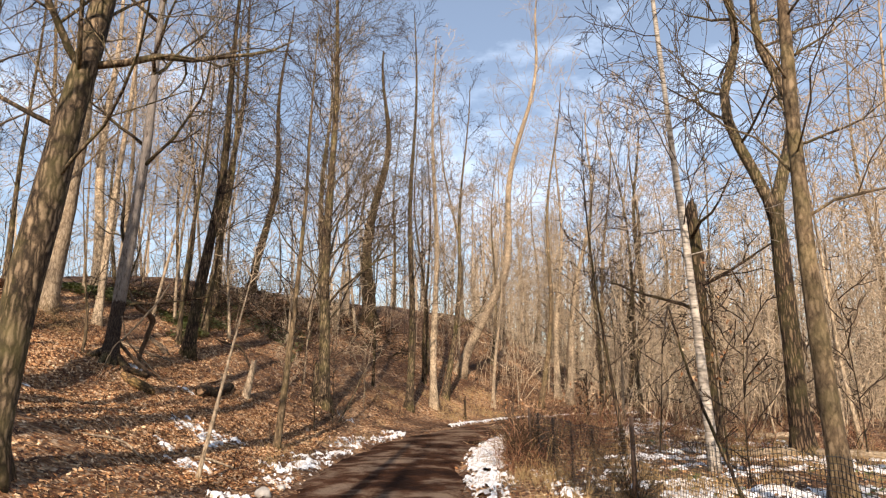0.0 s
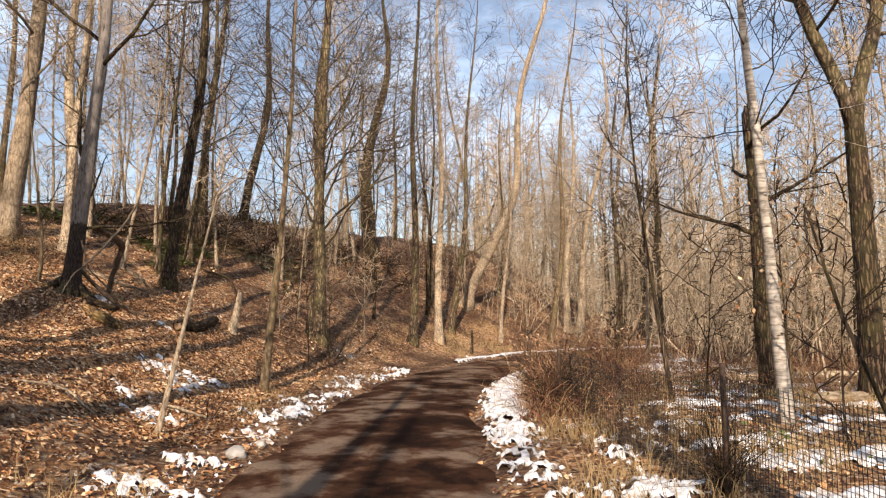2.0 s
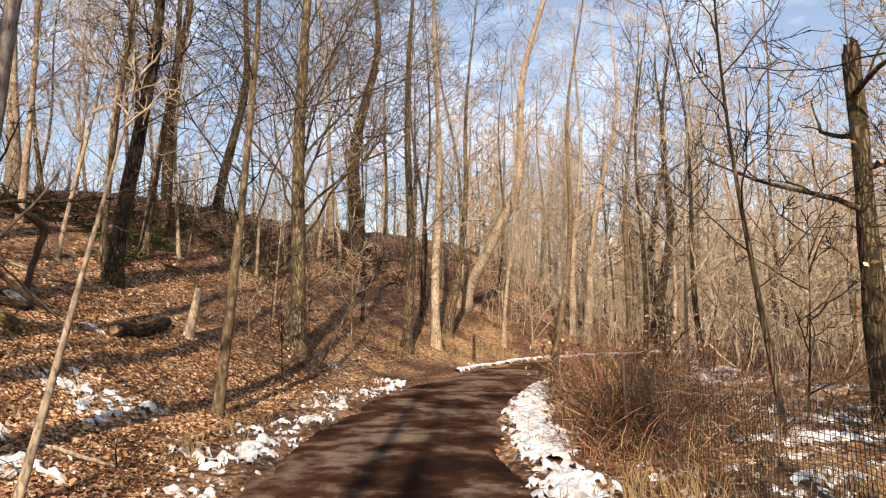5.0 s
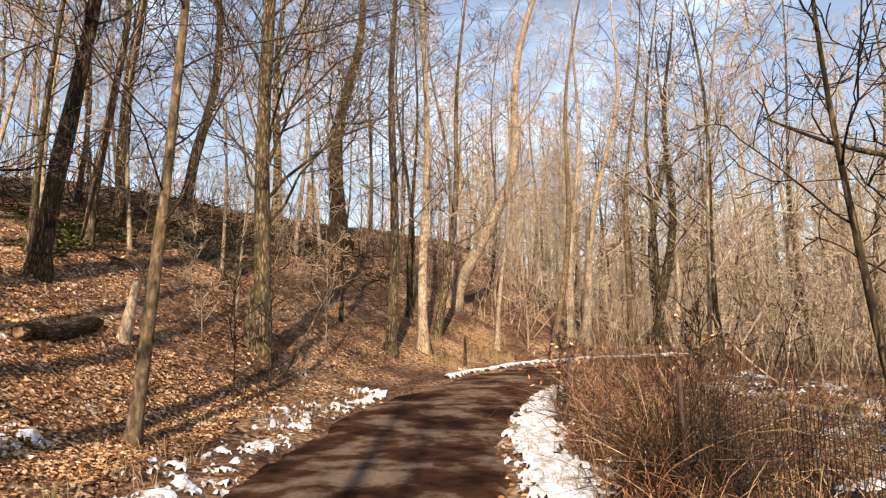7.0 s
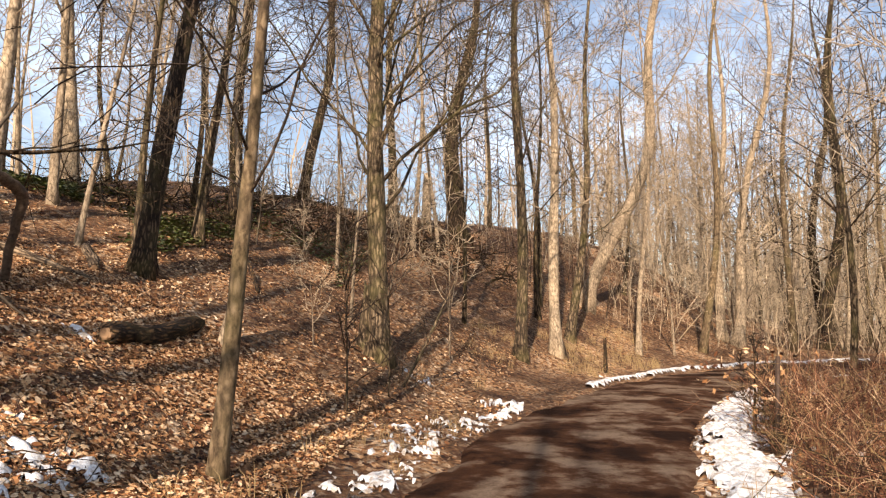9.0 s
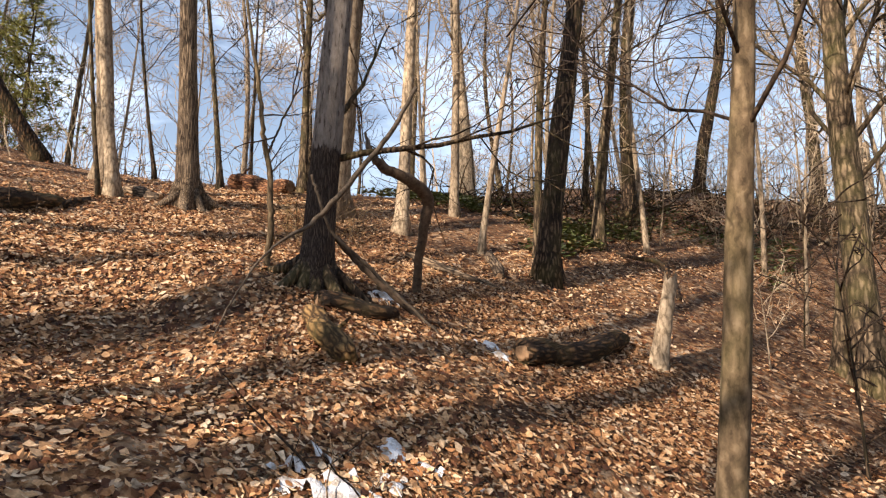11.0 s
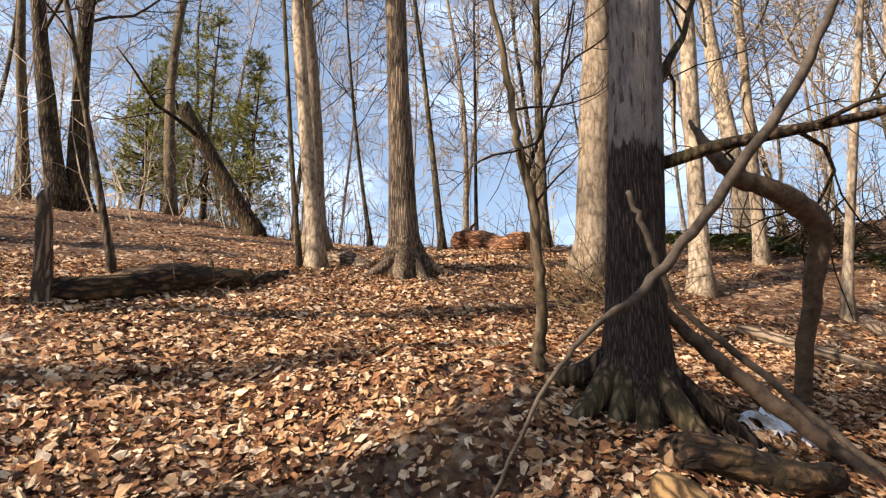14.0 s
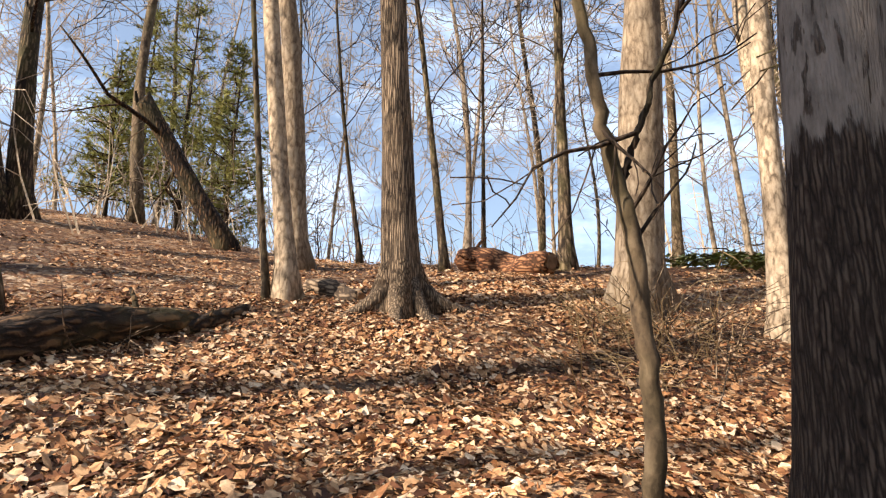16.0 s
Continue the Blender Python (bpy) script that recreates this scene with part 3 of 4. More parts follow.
# trees behind the walk, never in view, whose shadows fall on the path and the slope; several are added only for more
# shade
for i, (sx, sy, sw) in enumerate(((-8.85, 6.5, 0.85), (-11.9, 6.0, 0.42), (-2.2, -3.0, 0.42), (1.9, -5.0, 0.4), (-2.1, -10, 0.5), (3.6, -2.0, 0.3), (-15.5, 6, 0.45), (0.9, -14, 0.45), (-6.6, 1.2, 0.7), (-18, 9, 0.5), (4.5, -11, 0.5), (-7.6, -6, 0.5), (-10.8, -1, 0.5), (7.0, -4, 0.45), (-7.3, 8.2, 0.42), (-5.0, -13, 0.5), (-9.5, -11, 0.5))):
    tree(sx, sy, sw, 18, (0.0, 0.0), 0.03, 0.3, 12, 5, 0.25, mat=BARK_BROWN, split=False, seed=i, thin=0.009)


def spread_roots(rng, top, count, least, most, thick, mat):
    """Roots that run out from a trunk's foot and dip into the ground."""
    x, y = top.location.x, top.location.y
    for i in range(count):
        a = i * 6.283 / count + rng.uniform(-0.2, 0.2)
        size = rng.uniform(least, most)
        pts, rad = [], []
        for k in np.linspace(0, 1, 9):
            q = 0.12 + size * k
            px, py = math.cos(a + 0.35 * k * math.sin(i * 2)) * q, math.sin(a + 0.35 * k * math.sin(i * 2)) * q
            pts.append((px, py, land(x + px, y + py) - top.location.z + thick * 3.5 * (1 - k) ** 2.4 - 0.04 * k))
            rad.append(thick * (1 - k) ** 0.8 + 0.016)
        one = Tubes()
        one.add(pts, rad, 9)
        rounded(part("root", one.shape(), mat, top))


def root_tree(x, y):
    """The large tree with roots spread over the slope, and dead boughs at its foot."""
    rng = np.random.default_rng(77)
    top = tagged(new("tree"), "large dark-barked tree with gnarled spreading roots on the slope", "tree", "bare trees")
    top.location = (x, y, land(x, y) - 0.05)
    line = trunk_line(rng, 17, (0.035, 0.045), 0.05, 40)
    shape, r = trunk_shape(rng, line, 0.36, 0.75, 30, lumps=0.035)
    rounded(part("trunk", shape, BARK_RIDGED, top))
    spread_roots(rng, top, 10, 0.35, 0.8, 0.07, BARK_BROWN)
    for p, d, size, rad in (((0.10, 0.12, 1.45), (0.54, 0.84, 0.26), 2.9, 0.042), ((0.13, 0.12, 2.9), (-0.5, -0.35, 0.9), 2.2, 0.06), ((0.10, 0.1, 1.9), (0.5, 0.75, 0.7), 1.7, 0.035)):
        one = Tubes()
        fork(one, rng, p, d, size, rad, 0, 5, 0.005)
        rounded(part("limb", one.shape(), BARK_BROWN, top))
    for i in range(11):
        zz = 4.6 + 12 * (i + rng.random()) / 11
        p = np.array([np.interp(zz, line[:, 2], line[:, 0]), np.interp(zz, line[:, 2], line[:, 1]), zz])
        one = Tubes()
        fork(one, rng, p, (math.cos(i * 2.4), math.sin(i * 2.4), 0.7), 4.2 - 0.15 * i, 0.055, 0, 6, 0.006)
        rounded(part("limb", one.shape(), BARK_BROWN, top))


root_tree(-8.31, 16.35)
spread_roots(np.random.default_rng(14), ROOTED, 8, 0.3, 0.75, 0.085, BARK_SHAGGY)


def forked_tree(x, y):
    """The tree with two snaking stems that part above head height."""
    rng = np.random.default_rng(5)
    top = tagged(new("tree"), "bare tree forking into two snaking moss-tinged stems", "tree", "bare trees")
    top.location = (x, y, land(x, y) - 0.05)
    line = trunk_line(rng, 5.3, (-0.015, 0.01), 0.03, 14)
    shape, r = trunk_shape(rng, line, 0.46, 0.6, 16, stop=0.72)
    rounded(part("trunk", shape, BARK_BROWN, top))
    for side, wide in ((-1, 0.14), (1, 0.15)):
        k = np.linspace(0, 1, 16)
        px = line[-1][0] + side * (0.75 * smooth(0, 0.3, k) - 0.55 * smooth(0.3, 0.5, k) + 0.3 * smooth(0.5, 0.9, k)) - (0.75 if side < 0 else 0.35) * k
        pts = np.stack([px, line[-1][1] + side * 0.2 * k, 5.0 + 9.5 * k], axis=1)
        one = Tubes()
        one.add(pts, wide * (1 - 0.75 * k), 10)
        for i in range(11):
            j = 3 + i
            fork(one, rng, pts[j], (side * rng.uniform(-0.3, 1), rng.uniform(-1, 1), 0.35), 3.2 * (1 - 0.5 * k[j]), 0.04, 0, 5, 0.006)
        rounded(part("stem", one.shape(), BARK_GREY, top))


forked_tree(7.55, 14.05)


def snag(x, y, wide, tall, lean, mat, label, boughs=0):
    """A dead trunk with a broken top."""
    rng = np.random.default_rng(int(abs(x * 31 + y * 17)))
    top = tagged(new("snag"), label, "dead tree", "snags")
    top.location = (x, y, land(x, y) - 0.05)
    line = trunk_line(rng, tall, lean, 0.05 if tall > 2 else 0.0, 14)
    shape, r = trunk_shape(rng, line, wide, 0.4, 12, stop=0.7, lumps=0.09)
    v = np.array(shape[0])
    v[-12:, 2] += rng.uniform(-0.25, 0.25, 12) * min(1, tall / 3)
    rounded(part("trunk", (v.tolist(), shape[1]), mat, top))
    for i in range(boughs):
        one = Tubes()
        zz = tall * (0.55 + 0.4 * i / boughs)
        fork(one, rng, (lean[0] * zz, lean[1] * zz, zz), (math.cos(i * 2.6 + 3), math.sin(i * 2.6 + 3), 0.25), 2.4, 0.05, 0, 3, 0.008)
        rounded(part("limb", one.shape(), mat, top))


snag(6.1, 15.0, 0.34, 5.8, (-0.035, 0.02), BARK_BROWN, "tall broken-topped dead trunk among the brush", 4)
snag(-5.8, 19.6, 0.20, 1.15, (0.15, 0.07), BARK_PALE, "short pale broken stub on the slope")
snag(-4.35, 22.5, 0.26, 1.3, (0.08, 0.02), BARK_GREY, "short broken stem beside the trunk")
snag(-5.6, 37.5, 0.45, 2.4, (0.0, 0.0), BARK_PALE, "broken pale snag on the crest")
snag(-11.5, 13.4, 0.14, 0.95, (0.0, -0.08), BARK_DEAD, "small weathered broken post-like stump")
snag(-18.85, 17.0, 0.40, 2.7, (-0.10, -0.62), BARK_ROT, "leaning dead trunk with a splintered top", 2)
tree(-20.5, 13.75, 0.42, 16, (-0.02, -0.06), 0.1, 0.3, 11, 6, 0.24, mat=BARK_BROWN, label="dark thick-stemmed tree high on the hill")
tree(-20.3, 13.45, 0.40, 16, (-0.05, -0.2), 0.1, 0.3, 11, 6, 0.24, mat=BARK_BROWN, label="dark leaning tree high on the hill")
snag(0.98, 29.1, 0.12, 1.0, (0, 0), BARK_ROT, "small dark stump post at the foot of the bank")


def bough(name, pts, rads, mat, label, category="branch", sides=10, twigs=0, group="fallen wood", seed=1):
    """A bent dead bough or stick given by a few points over the ground: x, y and the height above it."""
    rng = np.random.default_rng(seed)
    p = np.array([(x, y, land(x, y) + h) for x, y, h in pts])
    k = np.linspace(0, 1, len(p))
    fine = np.linspace(0, 1, 5 * len(p))
    q = np.stack([np.interp(fine, k, p[:, i]) for i in range(3)], axis=1)
    for _ in range(3):
        q[1:-1] = (q[:-2] + 2 * q[1:-1] + q[2:]) / 4
    q[1:-1] += rng.normal(0, 0.005, q[1:-1].shape)
    base = q[0].copy()
    out = Tubes()
    out.add(q - base, np.interp(fine, np.linspace(0, 1, len(rads)), rads), sides, 1 + rng.normal(0, 0.06, (len(q), sides)))
    top = tagged(new(name), label, category, group)
    top.location = base
    rounded(part("stem", out.shape(), mat, top))
    for i in range(twigs):
        one = Tubes()
        j = rng.integers(len(q) // 3, len(q))
        fork(one, rng, q[j] - base, rng.normal(0, 1, 3) + np.array((0, 0, 0.3)), rng.uniform(0.4, 0.9), 0.01, 1, 4, 0.003)
        rounded(part("twig", one.shape(), TWIG, top))
    return top


def lean_from(x, y, way, rows):
    """Points of a stem that leaves its foot sideways by so much at each height."""
    return [(x + way[0] * o, y + way[1] * o, h) for h, o in rows]


CROOKED = ((-0.06, 0.045), (0.1, 0.05), (0.32, 0.079), (0.55, 0.082), (0.79, 0.061), (1.04, 0.062), (1.3, 0.004), (1.58, -0.046), (1.86, -0.072), (2.14, -0.112), (3.0, -0.26), (4.2, -0.40), (5.6, -0.5))
bough("sapling", lean_from(-8.87, 16.04, (0.525, 0.85), CROOKED), (0.045, 0.04, 0.037, 0.035, 0.035, 0.033, 0.031, 0.027, 0.025, 0.023, 0.016, 0.01, 0.004), BARK_SLIM, "slim crooked sapling beside the large rooted tree", "tree", 12, 7, "saplings", 21)
bough("branch", lean_from(-8.87, 16.04, (0.525, 0.85), ((1.3, 0.02), (1.36, 0.05), (1.48, 0.09), (1.63, 0.137), (1.85, 0.22), (2.13, 0.329), (2.7, 0.42))), (0.013, 0.014, 0.014, 0.013, 0.012, 0.009, 0.004), BARK_BROWN, "thin upright side stem of the crooked sapling", "branch", 8, 3, "saplings", 22)
# the arched dead tree and the sticks round the rooted tree
bough("dead_tree", ((-8.38, 18.08, -0.1), (-8.36, 18.05, 0.08), (-8.17, 17.92, 0.71), (-7.97, 17.84, 1.26), (-7.93, 17.76, 1.42), (-7.97, 17.44, 1.55), (-8.07, 17.14, 1.57), (-8.13, 16.97, 1.68), (-8.34, 17.09, 1.9)), (0.06, 0.06, 0.06, 0.07, 0.085, 0.07, 0.06, 0.045, 0.015), OLD_WOOD, "bent dead tree arching over with peeling brown bark", "dead tree", 12, 3, "snags")
bough("stick", ((-7.77, 14.8, 0.0), (-7.76, 14.94, 0.26), (-7.75, 15.25, 0.63), (-7.78, 15.51, 0.74), (-7.75, 15.83, 0.85), (-7.57, 16.03, 1.21), (-7.43, 16.18, 1.56), (-7.23, 16.41, 2.06), (-7.05, 16.6, 2.6)), (0.007, 0.008, 0.010, 0.014, 0.024, 0.026, 0.027, 0.026, 0.02), BARE_WOOD, "long bare dead branch propped against the large tree", seed=2)
bough("stick", ((-7.88, 15.92, 1.32), (-7.86, 15.97, 1.16), (-7.84, 16.02, 1.0), (-7.82, 16.07, 0.84), (-7.82, 16.17, 0.70), (-7.64, 16.5, 0.5), (-7.3, 16.9, 0.15), (-7.1, 17.1, 0.0)), (0.014, 0.016, 0.017, 0.016, 0.016, 0.02, 0.017, 0.01), BARE_WOOD, "long broken branch sloping down to the leaves", seed=3)
bough("stick", ((-8.28, 16.6, 0.55), (-8.09, 16.8, 0.36), (-7.79, 17.06, 0.16), (-7.5, 17.25, 0.0)), (0.035, 0.045, 0.05, 0.035), OLD_WOOD, "thick mossy fallen branch beside the roots", seed=4)


def log(x1, y1, x2, y2, r, mat, label, sides=16, seed=1, hollow=False):
    """A fallen trunk with broken ends, built along its own axis."""
    rng = np.random.default_rng(seed)
    a = Vector((x1, y1, land(x1, y1) + r * 0.6))
    b = Vector((x2, y2, land(x2, y2) + r * 0.6))
    size = (b - a).length
    top = tagged(new("log"), label, "log", "fallen wood")
    top.matrix_basis = Matrix.Translation(a) @ (b - a).to_track_quat("Z", "Y").to_matrix().to_4x4()
    back = top.matrix_basis.inverted()
    k = np.linspace(0, 1, 20)
    pts = []
    for q in k:
        p = a.lerp(b, float(q))
        p.z = 0.5 * p.z + 0.5 * (land(p.x, p.y) + r * 0.6)
        pts.append(tuple(back @ p))
    pts = np.array(pts)
    pts[:, :2] += np.stack([0.05 * r * np.sin(k * 9 + seed), 0.05 * r * np.cos(k * 7 + seed)], axis=1) * 6 * r / 0.15
    shrink = np.interp(k, (0, 0.05, 0.5, 0.92, 1), (0.75, 1, 1.05, 0.8, 0.3))
    ang = np.linspace(0, 2 * math.pi, sides, endpoint=False)
    rough = 1 + 0.10 * np.sin(2 * ang[None, :] + 5 * k[:, None] + seed) + 0.07 * np.sin(5 * ang[None, :] - 9 * k[:, None]) + rng.normal(0, 0.045, (20, sides))
    out = Tubes()
    out.add(pts, r * shrink, sides, rough)
    v = np.array(out.shape()[0])
    v[:sides, 2] += rng.uniform(-0.3, 0.3, sides) * r
    rounded(part("trunk", (v.tolist(), out.f), mat, top))
    ends = Tubes()
    ends.add(np.array([pts[0] + (0, 0, 0.25 * r), pts[0] - (0, 0, 0.12 * r), pts[0] - (0, 0, 0.2 * r)]), (r * 0.62, r * 0.55, r * 0.4), sides, 1 + rng.normal(0, 0.08, (3, sides)))
    # a hollow end has no hole: a dark plug paints its shaded inside
    part("cut_end", ends.shape(), BARK_ROT if hollow else ENDWOOD, top)
    for i in range(2 if size > 1 else 0):
        one = Tubes()
        q = rng.integers(5, 16)
        one.add(stem(rng, pts[q], (rng.normal(0, 1), rng.normal(0, 1), 0.3), r * 2.2, 3, 0.2, 0), np.linspace(r * 0.22, r * 0.1, 4), 6)
        rounded(part("branch_stub", one.shape(), mat, top))
    return top


log(-11.5, 13.4, -12.8, 15.3, 0.14, BARK_ROT, "long dark rotting log half sunk in leaves", seed=2)
log(-12.6, 15.25, -13.3, 15.9, 0.06, BARK_ROT, "thin end of a rotting branch in the leaves", seed=3)
log(-6.8, 15.45, -7.68, 15.76, 0.12, BARK_LOG, "short mossy broken log with a dark hollow end", seed=4, hollow=True)
log(-7.78, 15.95, -7.42, 16.75, 0.10, BARK_ROT, "short dark log lying below the roots", seed=5)
log(-6.45, 17.6, -6.2, 19.7, 0.16, BARK_ROT, "dark rotten log lying on the slope", seed=6)
log(-13.7, 20.0, -15.7, 19.8, 0.20, BARK_RED, "reddish weathered log on the crest of the hill", seed=7)
log(-13.2, 17.0, -14.2, 16.75, 0.10, BARK_DEAD, "short broken log beside the ridged tree", seed=8)
log(-8.4, 20.0, -9.3, 20.9, 0.09, BARK_DEAD, "grey fallen limb in the leaves", seed=9)
log(-9.6, 19.2, -8.0, 19.4, 0.06, BARK_DEAD, "thin fallen limb in the leaves", seed=10)
log(6.5, 14.2, 10.5, 13.0, 0.10, BARK_PALE, "pale fallen trunk lying in the flat wood", seed=11)
log(4.6, 17.5, 11.5, 19.0, 0.10, BARK_PALE, "pale fallen trunk in the brush", seed=12)


def stump(x, y, r, tall):
    rng = np.random.default_rng(9)
    top = tagged(new("stump"), "broken mossy tree stump with snow at its foot", "stump", "fallen wood")
    top.location = (x, y, land(x, y) - 0.05)
    z = np.linspace(0, 1, 9)
    out = Tubes()
    out.add(np.stack([0.05 * z, -0.05 * z, tall * z], axis=1), r * (1.5 - 0.9 * z ** 0.5), 18, 1 + rng.normal(0, 0.08, (9, 18)))
    v = np.array(out.shape()[0])
    v[-18:, 2] += rng.uniform(-0.2, 0.12, 18)
    a = rounded(part("trunk", (v.tolist(), out.f), BARK_ROT, top))
    return top


stump(-8.5, 12.55, 0.22, 0.62)

# ---- woods round about ----
def woods():
    rng = np.random.default_rng(21)
    kinds = []
    for i, (w, t, m, clear, limbs, dense, reach) in enumerate(((0.28, 16, BARK_SLIM, 0.3, 14, 5, 0.24), (0.20, 14, BARK_GREY, 0.28, 14, 5, 0.25), (0.16, 12, BARK_PALE, 0.2, 20, 6, 0.25), (0.10, 9, BARK_PALE, 0.15, 18, 6, 0.27), (0.05, 5, BARK_PALE, 0.15, 12, 5, 0.3), (0.035, 3.2, BARK_BROWN, 0.12, 9, 3, 0.34))):
        kinds.append(tree(60 + 6 * i, -40, w, t, (0.03, 0.02), 0.2, clear, limbs, dense, reach, flare=0.4, mat=m, twig=TWIG if i in (1, 5) else TWIG_PALE_LIT, split=False, sides=8, thin=0.008, seed=40 + i, label="bare leafless tree in the surrounding wood" if i < 3 else "thin bare sapling in the surrounding wood", group="trees of the wood"))
    spots = []

    def free(x, y, gap):
        s, _ = beside(x, y)
        if -4.3 < s < 1.2:
            return False
        if -14 < x < -1 and 9 < y < 21 and s < 11.5:
            return False
        if -20 < x < -8 and 11 < y < 22:
            return False
        return all((x - a) ** 2 + (y - b) ** 2 > gap * gap for a, b in spots)

    def scatter(n, x0, x1, y0, y1, weights, gap):
        done = tries = 0
        while done < n and tries < n * 30:
            tries += 1
            x, y = rng.uniform(x0, x1), rng.uniform(y0, y1)
            if not free(x, y, gap):
                continue
            k = rng.choice(6, p=weights)
            s = rng.uniform(0.8, 1.25)
            m = Matrix.Translation((x, y, land(x, y) - 0.05)) @ Euler((rng.normal(0, 0.05), rng.normal(0, 0.05), rng.uniform(0, 6.28))).to_matrix().to_4x4()
            ob = copy_thing(kinds[k], m)
            ob.scale = (s, s, s * rng.uniform(0.9, 1.15))
            spots.append((x, y))
            done += 1

    scatter(50, 4.5, 20, 10, 34, (0.04, 0.06, 0.18, 0.29, 0.26, 0.17), 0.9)
    scatter(66, 8, 40, 30, 62, (0.14, 0.16, 0.28, 0.26, 0.1, 0.06), 1.1)
    scatter(38, -6, 10, 33, 52, (0.08, 0.12, 0.28, 0.32, 0.12, 0.08), 1.1)
    scatter(30, -24, -5, 22, 40, (0.12, 0.18, 0.25, 0.25, 0.12, 0.08), 1.4)
    scatter(18, -34, -14, 10, 24, (0.08, 0.12, 0.25, 0.3, 0.15, 0.10), 1.5)
    scatter(14, 18, 45, 5, 32, (0.3, 0.25, 0.2, 0.15, 0.05, 0.05), 1.6)
    for i in range(20):
        x, y = rng.uniform(-11, -1.5), rng.uniform(17.5, 30)
        s, _ = beside(x, y)
        if 1.6 < s < 11 and not (x < -6 and y < 23):
            m = Matrix.Translation((x, y, land(x, y) - 0.05)) @ Euler((rng.normal(0, 0.12), rng.normal(0, 0.12), rng.uniform(0, 6.28))).to_matrix().to_4x4()
            ob = copy_thing(kinds[4 if rng.random() < 0.45 else 5], m)
            ob.scale = [rng.uniform(0.45, 1.0)] * 3
    for i, k in enumerate(kinds):
        k.location = (10 + 5 * i, -16 - 2 * i, land(10 + 5 * i, -16 - 2 * i) - 0.05)


woods()


def far_woods():
    """The grey-brown mass of trees far behind, one by one too small to tell apart."""
    rng = np.random.default_rng(33)
    # three quarters of the far trees take the twig colour brightened for sunlight
    for share, mat, name, said in ((0.25, TWIG, "far_woods", "distant mass of bare grey-brown trees"), (0.75, TWIG_PALE_LIT, "far_woods", "distant mass of bare pale trees, colour raised to look sunlit")):
        out = Tubes()
        for i in range(int(640 * share)):
            a = rng.uniform(-1.5, 1.75) if i % 2 else rng.uniform(0.05, 0.9)
            d = rng.uniform(52, 115)
            x, y = d * math.sin(a), 8 + d * math.cos(a)
            if a < -0.1 and rng.random() < 0.55:
                continue
            z, t = land(x, y), rng.uniform(9, 19)
            out.add(np.array([(x, y, z - 0.3), (x + rng.normal(0, 0.3), y, z + t * 0.5), (x + rng.normal(0, 0.6), y, z + t)]), (0.17, 0.11, 0.02), 4)
            for j in range(30):
                h = t * rng.uniform(0.1, 0.98)
                e = rng.uniform(0, 6.3)
                q = np.array((x, y, z + h))
                go = np.array((math.cos(e), math.sin(e), rng.uniform(0.3, 1.4)))
                pts = stem(rng, q, go, t * 0.24 * (1.2 - h / t), 3, 0.3, 0.03)
                out.add(pts, (0.045, 0.035, 0.028, 0.02), 3)
        tagged(part(name, out.shape(), mat), said, "woods", kind="stuff")


far_woods()


def undergrowth(zones):
    """The haze of whips and brush that closes the view low down between the far trees."""
    rng = np.random.default_rng(71)
    out, pale = Tubes(), Tubes()
    for x0, x1, y0, y1, n, tall in zones:
        for x, y in zip(rng.uniform(x0, x1, n), rng.uniform(y0, y1, n)):
            s, _ = beside(x, y)
            if -4.5 < s < 0.8:
                continue
            size = tall * rng.uniform(0.4, 1.25)
            p = np.array((x, y, land(x, y) - 0.05))
            pts = stem(rng, p, (rng.normal(0, 0.22), rng.normal(0, 0.22), 1), size, 3, 0.14, 0.02)
            r = rng.uniform(0.008, 0.022)
            # most whips go into the mesh whose colour is brightened for sunlight
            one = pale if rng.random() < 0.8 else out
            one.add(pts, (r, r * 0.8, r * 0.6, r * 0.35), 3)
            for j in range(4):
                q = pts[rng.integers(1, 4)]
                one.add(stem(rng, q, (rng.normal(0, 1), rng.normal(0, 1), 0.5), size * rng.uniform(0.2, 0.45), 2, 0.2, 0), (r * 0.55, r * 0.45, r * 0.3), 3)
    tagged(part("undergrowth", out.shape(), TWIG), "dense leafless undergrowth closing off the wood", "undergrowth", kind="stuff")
    tagged(part("undergrowth", pale.shape(), TWIG_PALE_LIT), "pale whips of undergrowth between the trees, colour raised to look sunlit", "undergrowth", kind="stuff")


undergrowth(((9, 48, 24, 62, 3000, 3.4), (14, 46, 40, 62, 700, 6.0), (6.5, 24, 20, 34, 500, 2.6), (-4, 10, 36, 52, 420, 2.6), (-34, -19, 8, 26, 420, 2.4), (-20, -5, 30, 42, 420, 2.2)))


def stone(x, y, r, label):
    bm = bmesh.new()
    bmesh.ops.create_icosphere(bm, subdivisions=3, radius=r)
    for v in bm.verts:
        v.co *= 1 + 0.28 * noise.noise(v.co * (1.6 / r) + Vector((x, y, 0)))
        v.co.z *= 0.72
    ob = rounded(part("stone", bm, STONE))
    ob.location = (x, y, land(x, y) + r * 0.35)
    return tagged(ob, label, "stone")


stone(-2.72, 10.25, 0.13, "pale rounded stone at the edge of the path")
stone(-2.6, 10.9, 0.07, "small pale stone at the edge of the path")

